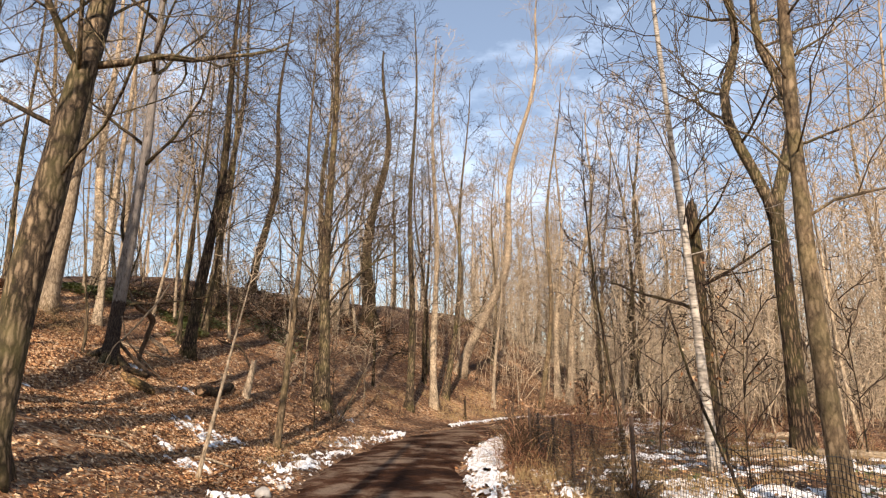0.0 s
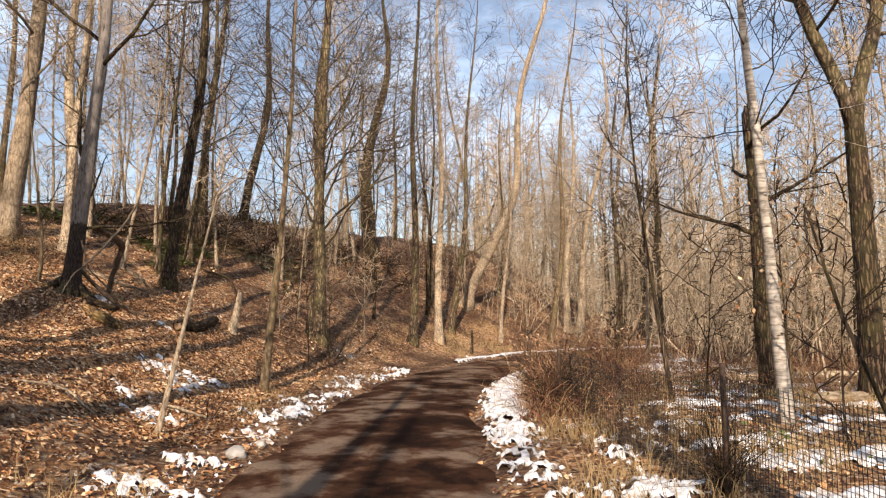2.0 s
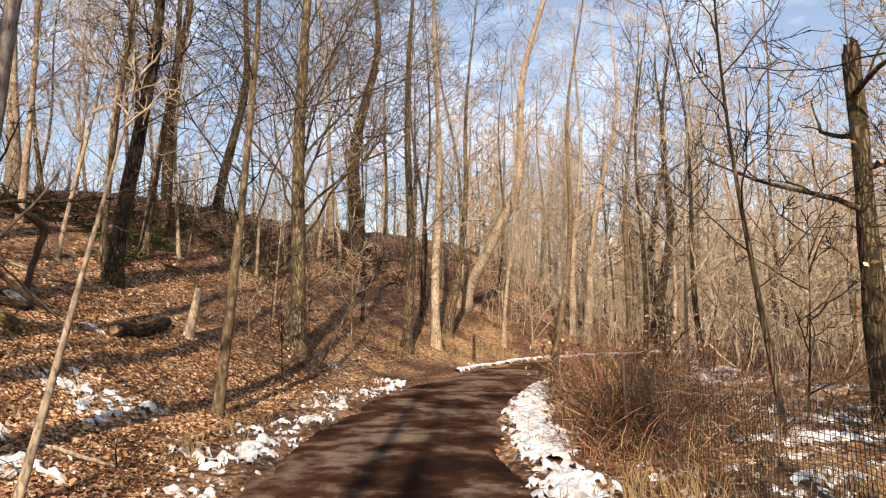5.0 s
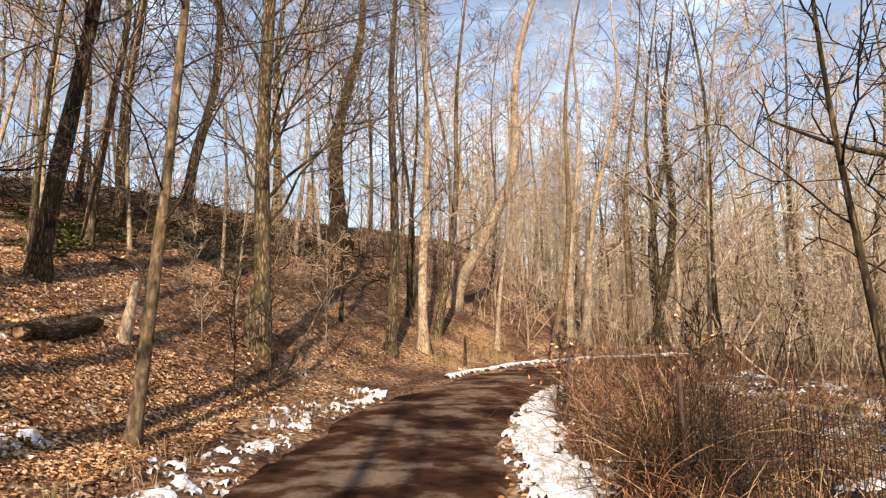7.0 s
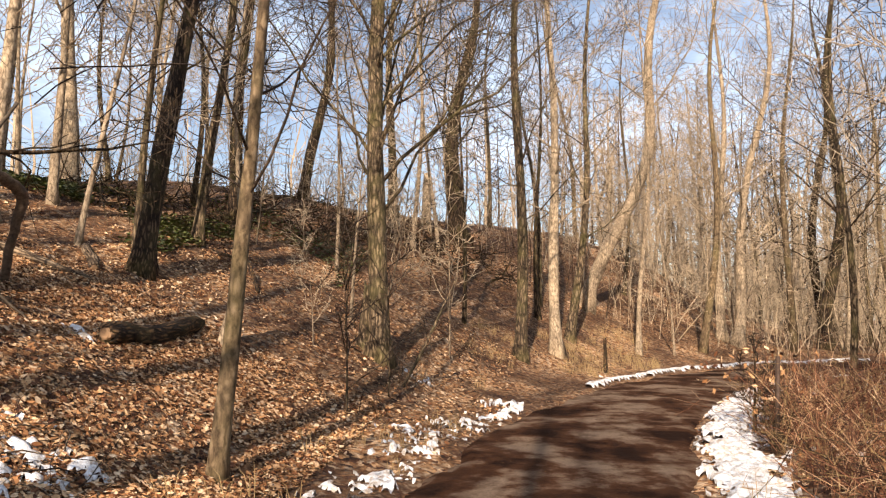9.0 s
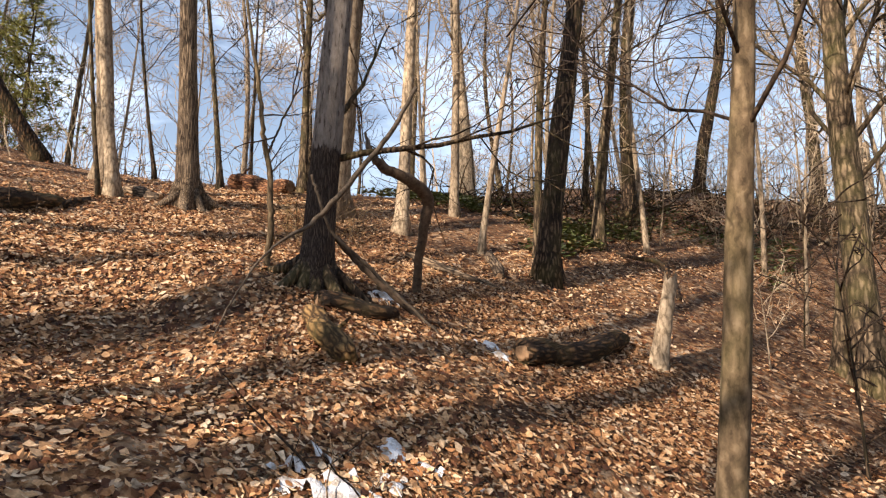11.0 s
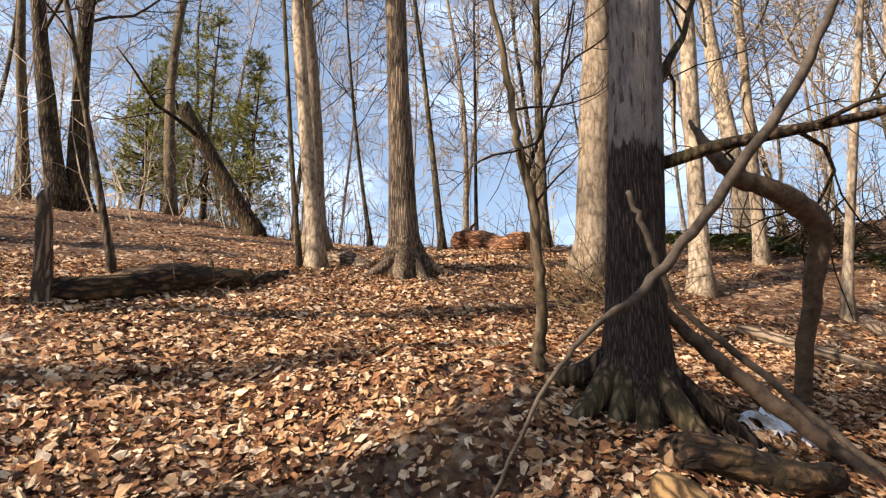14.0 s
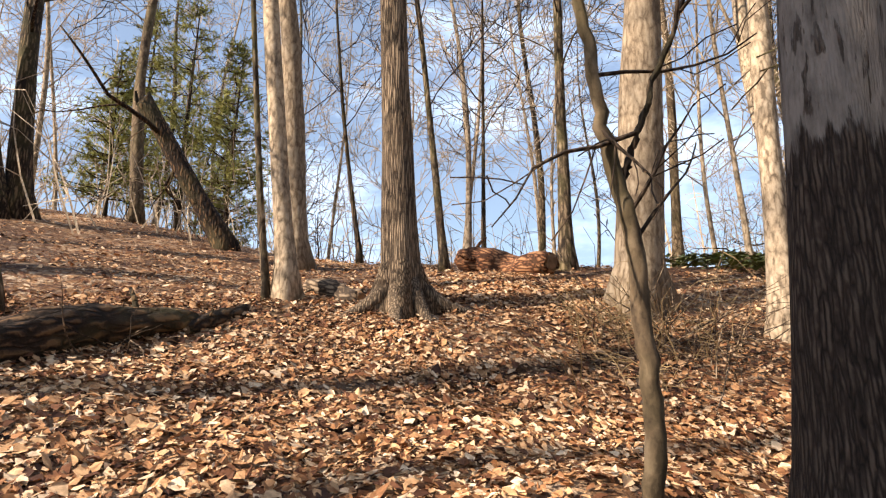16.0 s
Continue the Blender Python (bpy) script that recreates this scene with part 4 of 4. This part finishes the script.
# ---- dead leaves ----
def leaf_forms(rng):
    """Some outlines of a curled dead leaf, about one unit long."""
    forms = []
    for i in range(7):
        w, c = rng.uniform(0.28, 0.46), rng.uniform(-0.1, 0.25)
        a, b = rng.uniform(0.05, 0.28), rng.uniform(-0.15, 0.25)
        forms.append(np.array(((-0.5, 0, 0.02), (-0.12, 0, -0.05 * c), (0.2, 0, 0.0), (0.52, 0, b), (-0.25, w, a), (0.12, w * 1.15, a * 0.8), (0.3, w * 0.55, b * 0.7),
                               (-0.22, -w, a * 0.9), (0.1, -w * 1.1, a), (0.32, -w * 0.5, b * 0.8))))
    return forms


LEAF_FACES = ((0, 1, 4), (1, 2, 5, 4), (2, 3, 6, 5), (0, 7, 1), (1, 7, 8, 2), (2, 8, 9, 3))


def leaf_heap(zones, label):
    """Many plain curled leaves: a fold between two halves."""
    rng = np.random.default_rng(8)
    vs, fs, n = [], [], 0
    for x0, x1, y0, y1, count, keep in zones:
        xs, ys = rng.uniform(x0, x1, count), rng.uniform(y0, y1, count)
        ss, _ = beside(xs, ys)
        ok = keep(ss) & ((ripple(xs, ys, 1.7, 11) > -0.3) | (rng.random(count) > 0.6))
        xs, ys = xs[ok], ys[ok]
        m = len(xs)
        zs = height(xs, ys)
        size = 0.022 + 0.06 * rng.random(m) ** 2.0
        wide = size * rng.uniform(0.2, 0.55, m)
        lift = size * rng.uniform(-0.12, 0.28, m)
        base = np.zeros((m, 6, 3))
        base[:, 0, 0], base[:, 1, 0] = -size * 0.5, size * 0.5
        base[:, 1, 2] = size * rng.uniform(-0.1, 0.3, m)
        base[:, 2, 0], base[:, 2, 1], base[:, 2, 2] = -size * rng.uniform(0.0, 0.4, m), wide * rng.uniform(0.4, 1.25, m), lift
        base[:, 3, 0], base[:, 3, 1], base[:, 3, 2] = size * rng.uniform(0.08, 0.34, m), wide * rng.uniform(0.3, 1.0, m), lift * 0.9
        base[:, 4, 0], base[:, 4, 1], base[:, 4, 2] = -size * rng.uniform(0.0, 0.32, m), -wide * rng.uniform(0.55, 1.1, m), lift * rng.uniform(0, 1.2, m)
        base[:, 5, 0], base[:, 5, 1], base[:, 5, 2] = size * rng.uniform(0.08, 0.34, m), -wide * rng.uniform(0.3, 1.0, m), lift
        a, tx, ty = rng.uniform(0, 6.28, m), rng.normal(0, 0.22, m), rng.normal(0, 0.22, m)
        ca, sa = np.cos(a)[:, None], np.sin(a)[:, None]
        x = base[:, :, 0] * ca - base[:, :, 1] * sa
        y = base[:, :, 0] * sa + base[:, :, 1] * ca
        gx, gy = (height(xs + 0.1, ys) - zs) / 0.1, (height(xs, ys + 0.1) - zs) / 0.1
        z = base[:, :, 2] + x * (tx + gx)[:, None] + y * (ty + gy)[:, None] + (zs + rng.uniform(0.008, 0.042, m))[:, None]
        vs.append(np.stack([x + xs[:, None], y + ys[:, None], z], axis=-1).reshape(-1, 3))
        o = (np.arange(m) * 6 + n)[:, None]
        fs.append(np.concatenate([o + np.array((0, 1, 3, 2)), o + np.array((1, 0, 4, 5))], axis=0))
        n += m * 6
    heap = part("dead_leaves", (np.concatenate(vs).tolist(), np.concatenate(fs).tolist()), LEAF_HEAP)
    return tagged(heap, label, "leaves", kind="stuff")


leaf_heap(((-14, -3.2, 10.5, 20, 150000, lambda s: s > 0.5), (-8, -2.2, 3, 12, 14000, lambda s: s > 0.02), (-9, -1.5, 18, 28, 14000, lambda s: s > 0.02), (-18, -9, 12, 22, 14000, lambda s: s > 9), (-25, -14, 8, 20, 9000, lambda s: s > 9), (-13, -7, 18, 26, 9000, lambda s: s > 3), (0, 8, 3, 19, 16000, lambda s: s < -2.95), (-3.2, 2, 2, 25, 7000, lambda s: (s > -3.3) & (s < 0.3) & (np.abs(s + 1.45) > 1.05 + 0.35 * np.random.default_rng(3).random(np.shape(s))))), "curled brown and tan dead leaves heaped over the ground")


def leaf_parts():
    """The leaves that the walk passes nearest, one by one."""
    rng = np.random.default_rng(18)
    meshes = []
    for f in leaf_forms(rng):
        me = bpy.data.meshes.new("leaf")
        me.from_pydata(f.tolist(), [], [list(q) for q in LEAF_FACES])
        me.materials.append(LEAF_ONE)
        meshes.append(me)
    for i in range(290):
        x, y = rng.uniform(-10.5, -6.0), rng.uniform(13.6, 16.6)
        ob = new("leaf", meshes[rng.integers(7)])
        ob.parent = ground
        ob.matrix_basis = Matrix.LocRotScale((x, y, land(x, y) + rng.uniform(0.03, 0.055)), Euler((rng.normal(0, 0.35), rng.normal(0, 0.35), rng.uniform(0, 6.28))), Vector([rng.uniform(0.04, 0.075)] * 3))


# ---- snow ----
PATCHES = ((-3.2, 8.6, 0.42), (-3.05, 9.6, 0.35), (-3.0, 7.4, 0.4), (-3.05, 12.8, 0.35), (-2.85, 14.5, 0.42), (-2.9, 15.6, 0.35), (-2.5, 18.5, 0.4), (-2.1, 19.8, 0.4), (-1.5, 22.2, 0.35), (-4.4, 11.6, 0.45), (-4.9, 12.4, 0.3), (-5.0, 14.3, 0.55), (-4.7, 13.7, 0.4), (-5.5, 14.9, 0.3),
           (-8.05, 17.12, 0.2), (-6.75, 17.5, 0.22), (-8.35, 12.95, 0.28), (-3.3, 22.2, 0.3), (1.75, 8.4, 0.45), (1.9, 7.2, 0.5))


def snow_depth(x, y):
    s, u = beside(x, y)
    r = -s - 2.9
    fine = ripple(x, y, 9.0, 22) * 0.3 + ripple(x, y, 21.0, 25) * 0.5 + ripple(x, y, 40.0, 27) * 0.35
    lump = ripple(x, y, 2.6, 21) * 0.42 + fine * 1.15
    left = np.exp(-((s - 0.25) / (0.15 + 0.12 * smooth(26, 14, y))) ** 2) * smooth(8, 12, y) * (0.34 + 0.86 * smooth(20, 25, y)) + lump * 0.46 * (1 - 0.5 * smooth(21, 26, y)) - 0.36
    right = np.exp(-((r - 0.42) / 0.36) ** 2) * smooth(6, 11, y) * (1 - smooth(24, 28, y)) * (0.5 + 0.45 * smooth(11, 14, y)) + lump * 0.6 - 0.38
    strip = np.exp(-((r - 1.45) / 0.26) ** 2) * smooth(4, 7, y) * (1 - smooth(11, 13, y)) * 0.6 + lump * 0.6 - 0.42
    wood = smooth(1.6, 2.8, r) * 0.5 + 0.75 * (ripple(x, y * 2.2, 1.3, 23) * 0.55 + ripple(x, y * 1.6, 5, 24) * 0.35 + fine * 0.4) - 0.68 - smooth(9, 16, r) * 0.3
    m = np.maximum.reduce([left, right, strip, wood])
    m = np.where((s > 0.85) | ((s < -2.9) & (r < 0)), -0.2, m)
    for px, py, pr in PATCHES:
        g = np.exp(-((x - px) ** 2 + (y - py) ** 2) / (1.3 * pr) ** 2)
        m = np.maximum(m, np.where(g > 0.22, 0.78 * g - 0.60 + lump * 0.7, -0.2))
    return np.clip(m, -0.2, 0.6)


def snow(x0, x1, y0, y1, step, only):
    gx, gy = np.arange(x0, x1, step), np.arange(y0, y1, step)
    xx, yy = np.meshgrid(gx, gy)
    m = snow_depth(xx, yy)
    s, _ = beside(xx, yy)
    m = np.where(only(s), m, -0.2)
    z = height(xx, yy) + 0.11 * m + 0.025 * np.clip(m * 7, -1, 1) * (1 + 0.7 * ripple(xx, yy, 26, 31)) - 0.004
    keep = (m > -0.1)
    w, h = len(gx), len(gy)
    cell = keep[:-1, :-1] & keep[1:, :-1] & keep[:-1, 1:] & keep[1:, 1:]
    i = (np.arange(h - 1)[:, None] * w + np.arange(w - 1)[None, :])[cell]
    faces = np.stack([i, i + 1, i + w + 1, i + w], axis=-1)
    used, back = np.unique(faces, return_inverse=True)
    v = np.stack([xx, yy, z], axis=-1).reshape(-1, 3)[used]
    ob = rounded(part("snow", (v.tolist(), back.reshape(-1, 4).tolist()), SNOW))
    return tagged(ob, "patches of old melting snow along the path and among the leaves", "snow", kind="stuff")


snow(-9, -1.2, 5, 31, 0.034, lambda s: s > -0.12)
snow(-0.5, 9, 3, 30, 0.045, lambda s: s < -2.82)
snow(0, 12, 26, 40, 0.1, lambda s: (s > -0.1) & (s < 0.8))


# ---- brush, fence and dry grass by the path ----
def bramble(seed, tall, wide, stems, main=None, label="tangled leafless reddish-brown bramble thicket beside the path", twist=0.3):
    rng = np.random.default_rng(seed)
    top = tagged(new("shrub"), label, "shrub", "brush by the path")
    for share, mat, name in ((0.82, main or BRAMBLE, "thicket"), (0.18, main or DRY_GRASS, "dry_growth")):
        out = Tubes()
        for i in range(int(stems * share)):
            a, q = rng.uniform(0, 6.3), wide * math.sqrt(rng.random())
            p = np.array((math.cos(a) * q, math.sin(a) * q, -0.05))
            size = tall * rng.uniform(0.5, 1.6)
            d = np.array((rng.normal(0, 0.22), rng.normal(0, 0.22), 1.0))
            go, over = rng.uniform(0, 6.3), rng.uniform(0.0, 0.9) * tall
            k = np.linspace(0, 1, 6)[:, None]
            pts = stem(rng, p, d, size, 5, twist * 0.5, 0.0)
            pts = pts + k ** 2 * np.array((math.cos(go) * over, math.sin(go) * over, -0.55 * over))
            r = rng.uniform(0.002, 0.007)
            out.add(pts, np.linspace(r, 0.002, 6), 3)
            for j in range(rng.integers(2, 6)):
                b = rng.integers(1, 6)
                out.add(stem(rng, pts[b], rng.normal(0, 1, 3) + np.array((0, 0, 0.2)), size * rng.uniform(0.15, 0.4), 2, 0.25, -0.05), np.linspace(r * 0.6, 0.0015, 3), 3)
        tagged(part(name, out.shape(), mat, top), kind="stuff")
    return top


shrubs = [bramble(100 + i, t, w, n) for i, (t, w, n) in enumerate(((0.72, 0.62, 85), (0.6, 0.6, 75), (0.9, 0.6, 85), (0.42, 0.5, 60)))]
rng = np.random.default_rng(50)
spots = []
for y in np.arange(11.8, 23.5, 0.8):
    for k in range(1 if y < 13 else 3):
        c = np.interp(y, (0, 13, 16.5, 18.7, 21.2, 24.2), (-1.05, -1.05, -0.85, -0.45, 0.25, 1.3))
        spots.append((c + 2.75 + k * 0.8 + rng.uniform(-0.25, 0.25), y + rng.uniform(-0.25, 0.25)))
for i in range(24):
    spots.append((rng.uniform(4.5, 12), rng.uniform(14, 28)))
for i, (x, y) in enumerate(spots):
    m = Matrix.Translation((x, y, land(x, y))) @ Matrix.Rotation(rng.uniform(0, 6.28), 4, "Z")
    src = shrubs[rng.choice(4, p=(0.35, 0.3, 0.2, 0.15))]
    if i < 4:
        shrubs[i].matrix_basis = m
    else:
        copy_thing(src, m)

# dry canes round the foot of the thick tree on the slope
for i, (x, y, t, w) in enumerate(((-11.4, 18.6, 0.55, 0.5), (-10.9, 18.9, 0.7, 0.45), (-10.7, 17.9, 0.5, 0.5), (-11.9, 18.9, 0.5, 0.5))):
    bramble(400 + i, t, w, 26, DRY_GRASS, "dry pale arching canes at the foot of a tree").location = (x, y, land(x, y))


def hanging(x, y, tall, n, seed):
    """A young tree that keeps its withered leaves."""
    rng = np.random.default_rng(seed)
    top = tree(x, y, 0.06, tall, (0.02, 0.0), 0.08, 0.2, 9, 4, 0.32, flare=0.2, mat=BARK_BROWN, sides=7, split=False, label="young tree still holding withered brown leaves", group="saplings")
    v, f = [], []
    for i in range(n):
        a, q, z = rng.uniform(0, 6.3), rng.uniform(0.1, 0.9), tall * rng.uniform(0.35, 0.95)
        c = np.array((math.cos(a) * q, math.sin(a) * q, z))
        d, w = unit(rng.normal(0, 1, 3)) * 0.05, unit(rng.normal(0, 1, 3)) * 0.03
        o = len(v)
        v += [tuple(c - d), tuple(c + w), tuple(c + d), tuple(c - w)]
        f.append((o, o + 1, o + 2, o + 3))
    tagged(part("withered_leaves", (v, f), LEAF_HEAP, top), kind="stuff")


hanging(5.6, 13.2, 4.2, 150, 3)
hanging(3.9, 17.8, 1.7, 120, 4)
hanging(1.95, 19.4, 1.3, 90, 5)

FENCE = ((1.85, 18.3), (1.75, 13.2), (2.3, 8.1), (2.85, 3.2), (3.3, -1.8))


def fence():
    top = tagged(new("fence"), "low black plastic net fence on thin rusty posts", "fence")
    top.location = (FENCE[0][0], FENCE[0][1], land(*FENCE[0]))
    base = np.array(top.location)
    for i, (x, y) in enumerate(FENCE):
        z = land(x, y)
        out = Tubes()
        tilt = (0.10, -0.03, 0.02, 0.03, 0)[i]
        out.add(np.array([(x, y, z - 0.2), (x + tilt * 0.4, y, z + 0.5), (x + tilt, y + 0.05, z + 1.15)]) - base, (0.03, 0.03, 0.026), 7)
        rounded(part("post", out.shape(), IRON, top))
    for (ax, ay), (bx, by) in zip(FENCE[1:], FENCE[2:]):
        out = Tubes()
        n = int(math.hypot(bx - ax, by - ay) / 0.05)
        sag = [0.03 * math.sin(math.pi * k / n) for k in range(n + 1)]
        foot = [np.array((ax + (bx - ax) * k / n + 0.03 * math.sin(k * 0.3), ay + (by - ay) * k / n, land(ax + (bx - ax) * k / n, ay + (by - ay) * k / n))) for k in range(n + 1)]
        for k in range(0, n + 1):
            out.add(np.array([foot[k] + (0, 0, 0.02), foot[k] + (0.01, 0, 0.55), foot[k] + (0, 0, 1.05 - sag[k])]) - base, (0.003, 0.003, 0.003), 3)
        for j in range(22):
            out.add(np.array([foot[k] + (0, 0, 0.03 + (1.0 - sag[k]) * j / 21) for k in range(0, n + 1, 4)]) - base, [0.003] * len(range(0, n + 1, 4)), 3)
        part("netting", out.shape(), NET, top)


fence()
for i, (vx, vy, vt, vw, vn) in enumerate(((1.78, 13.4, 1.0, 0.32, 260), (1.95, 12.9, 0.75, 0.2, 90), (2.3, 8.12, 0.85, 0.07, 60), (1.86, 18.3, 0.9, 0.08, 50))):
    vine = bramble(300 + i, vt, vw, vn, BARK_ROT, "dark dead vines tangled round a fence post", 0.16)
    vine.location = (vx, vy, land(vx, vy))
bough("sapling", ((3.05, 6.4, -0.05), (2.8, 6.55, 0.8), (2.52, 6.7, 1.7), (2.4, 6.8, 2.4)), (0.02, 0.018, 0.014, 0.008), BARK_BROWN, "thin leaning brown sapling by the net fence", "tree", 8, 3, "saplings", 6)
bough("branch", ((-4.6, 12.3, 0.02), (-4.1, 12.0, 0.10), (-3.7, 12.2, 0.03)), (0.02, 0.022, 0.012), BARK_PALE, "pale bare fallen branch by the path", seed=8, twigs=2)
bough("branch", ((-5.9, 10.6, 0.02), (-5.2, 10.9, 0.15), (-4.7, 10.8, 0.02)), (0.014, 0.018, 0.01), BARK_PALE, "pale bare fallen branch by the path", seed=9, twigs=2)
bough("branch", ((-3.3, 21.3, 0.0), (-3.0, 21.6, 0.7), (-2.7, 22.0, 1.5), (-2.45, 22.3, 2.2)), (0.03, 0.028, 0.022, 0.012), BARK_GREY, "slanting dead branch by the tree's foot", seed=10, twigs=5)
bough("branch", ((-6.6, 22.6, 0.02), (-7.1, 23.2, 0.35), (-7.8, 23.6, 0.15), (-8.3, 23.9, 0.05)), (0.04, 0.045, 0.04, 0.02), BARK_ROT, "dark crooked fallen limb on the slope", seed=11, twigs=4)


def grass(zones):
    rng = np.random.default_rng(61)
    v, f = [], []
    for x0, x1, y0, y1, n, keep in zones:
        for x, y in zip(rng.uniform(x0, x1, n), rng.uniform(y0, y1, n)):
            s, _ = beside(x, y)
            if not keep(float(s)) or float(ripple(x, y, 1.5, 41)) < -0.1:
                continue
            z = land(x, y)
            for b in range(7):
                a, t = rng.uniform(0, 6.3), rng.uniform(0.10, 0.42)
                bx, by = x + rng.normal(0, 0.06), y + rng.normal(0, 0.06)
                lx, ly = math.cos(a) * t * 0.5, math.sin(a) * t * 0.5
                w = 0.003
                o = len(v)
                v += [(bx - w, by, z - 0.01), (bx + w, by, z - 0.01), (bx + lx * 0.4 + w, by + ly * 0.4, z + t * 0.6), (bx + lx * 0.4 - w, by + ly * 0.4, z + t * 0.6), (bx + lx, by + ly, z + t * 0.85)]
                f += [(o, o + 1, o + 2, o + 3), (o + 3, o + 2, o + 4)]
    tagged(part("dry_grass", (v, f), DRY_GRASS), "straw-coloured dry grass blades along the path and in the brush", "grass", kind="stuff")


grass(((0.3, 4, 3, 16, 650, lambda s: s < -3.2), (3, 9, 6, 20, 700, lambda s: s < -4), (-4, -2, 4, 24, 160, lambda s: 0.2 < s < 1.5), (-3, 3, 26, 36, 700, lambda s: 0.5 < s < 4)))


def brush_pile(x, y, wide, n, seed, label, long=0.9):
    """Dead sticks lying across one another; each is a part, but far off they are one mass."""
    rng = np.random.default_rng(seed)
    top = tagged(new("brush_pile"), label, "brushwood", "fallen wood")
    top.location = (x, y, land(x, y))
    mass = Tubes()
    for i in range(n):
        one = Tubes() if n < 140 else mass
        a, q = rng.uniform(0, 6.3), wide * math.sqrt(rng.random())
        px, py = math.cos(a) * q, math.sin(a) * q
        p = np.array((px, py, land(x + px, y + py) - top.location.z + 0.02))
        d = np.array((rng.normal(0, 1), rng.normal(0, 1), rng.uniform(0, 0.7)))
        r = rng.uniform(0.003, 0.009) * (1 if n < 140 else 3.5)
        one.add(stem(rng, p, d, rng.uniform(0.4, 1.0) * long * 1.4, 6, 0.2, -0.05), np.linspace(r, 0.002, 7), 4)
        if n < 140:
            part("stick", one.shape(), BARK_DEAD if i % 2 else TWIG, top)
    if n >= 140:
        tagged(part("brushwood", mass.shape(), BARK_ROT, top), kind="stuff")


brush_pile(-11.2, 19.0, 0.9, 130, 1, "heap of thin dead twigs at the foot of the tan tree", 1.1)
brush_pile(-5.0, 14.2, 0.7, 60, 2, "scattered twigs lying over melting snow", 0.7)
brush_pile(-12.3, 14.6, 0.4, 20, 3, "few reddish twigs beside the rotting log", 0.5)
brush_pile(-12.0, 26.5, 2.6, 240, 4, "pile of cut brush along the crest of the hill", 1.8)
brush_pile(-9.0, 32.0, 2.8, 260, 5, "pile of cut brush along the crest of the hill", 1.8)
brush_pile(-4.5, 35.5, 2.8, 260, 6, "pile of cut brush along the crest of the hill", 1.8)
brush_pile(-4.7, 11.5, 0.7, 40, 7, "scattered dead sticks by the path", 0.8)
brush_pile(-3.4, 21.4, 0.6, 50, 8, "dead twigs at the foot of the tree", 1.1)


# ---- conifers on the hill ----
def pine(x, y, tall, seed, bare=0.12):
    rng = np.random.default_rng(seed)
    top = tagged(new("pine_tree"), "yellow-green pine tree behind the bare trees on the hill", "pine tree", "pines")
    top.location = (x, y, land(x, y) - 0.05)
    line = trunk_line(rng, tall, (0.01, 0.01), 0.06, 16)
    shape, r = trunk_shape(rng, line, tall * 0.028, 0.4, 10, stop=0.08)
    rounded(part("trunk", shape, BARK_BROWN, top))
    wood, v, f = Tubes(), [], []
    z = tall * bare
    while z < tall * 0.98:
        for b in range(rng.integers(4, 7)):
            a = rng.uniform(0, 6.3)
            size = (tall - z) * 0.30 * rng.uniform(0.6, 1.2) + 0.25
            pts = stem(rng, (0, 0, z), (math.cos(a), math.sin(a), 0.15), size, 5, 0.1, 0.02)
            wood.add(pts, np.linspace(0.02, 0.006, 6), 4)
            for t in range(int(4 + size * 6)):
                k = rng.uniform(0.25, 1.0) * 5
                lo = min(int(k), 4)
                c = pts[lo] + (pts[lo + 1] - pts[lo]) * (k - lo) + rng.normal(0, 0.10, 3)
                for n in range(9):
                    d = unit(rng.normal(0, 1, 3) + np.array((math.cos(a) * 0.6, math.sin(a) * 0.6, 0.35))) * rng.uniform(0.12, 0.26)
                    w = unit(np.cross(d, rng.normal(0, 1, 3))) * 0.014
                    o = len(v)
                    v += [tuple(c - w), tuple(c + w), tuple(c + d)]
                    f.append((o, o + 1, o + 2))
        z += tall * rng.uniform(0.035, 0.06)
    tagged(rounded(part("branchwork", wood.shape(), BARK_BROWN, top)), kind="stuff")
    tagged(part("needles", (v, f), NEEDLES, top), kind="stuff")


def ivy(zones):
    rng = np.random.default_rng(91)
    v, f = [], []
    for x0, x1, y0, y1, n in zones:
        for x, y in zip(rng.uniform(x0, x1, n), rng.uniform(y0, y1, n)):
            if float(ripple(x, y, 1.2, 51)) < 0.0:
                continue
            z, a, size = land(x, y) + rng.uniform(0.03, 0.22), rng.uniform(0, 6.3), rng.uniform(0.03, 0.07)
            c, d, t = math.cos(a) * size, math.sin(a) * size, rng.uniform(-0.03, 0.03)
            o = len(v)
            v += [(x - c, y - d, z), (x + d * 0.7, y - c * 0.7, z + t), (x + c, y + d, z + 0.01), (x - d * 0.7, y + c * 0.7, z - t)]
            f.append((o, o + 1, o + 2, o + 3))
    tagged(part("ivy", (v, f), IVY), "low green-brown ground cover on the crest of the slope", "ground cover", kind="stuff")


ivy(((-14, -8.5, 21.8, 27, 9000), (-11, -6, 26, 31, 3000), (3.5, 8, 8, 17, 500)))

for i, (px, py, pt) in enumerate(((-24.5, 18.2, 6.0), (-27, 17.4, 8.0), (-30, 16.6, 8.5), (-25.5, 15.4, 4.6), (-31, 19.5, 7))):
    pine(px, py, pt, 200 + i)

leaf_parts()
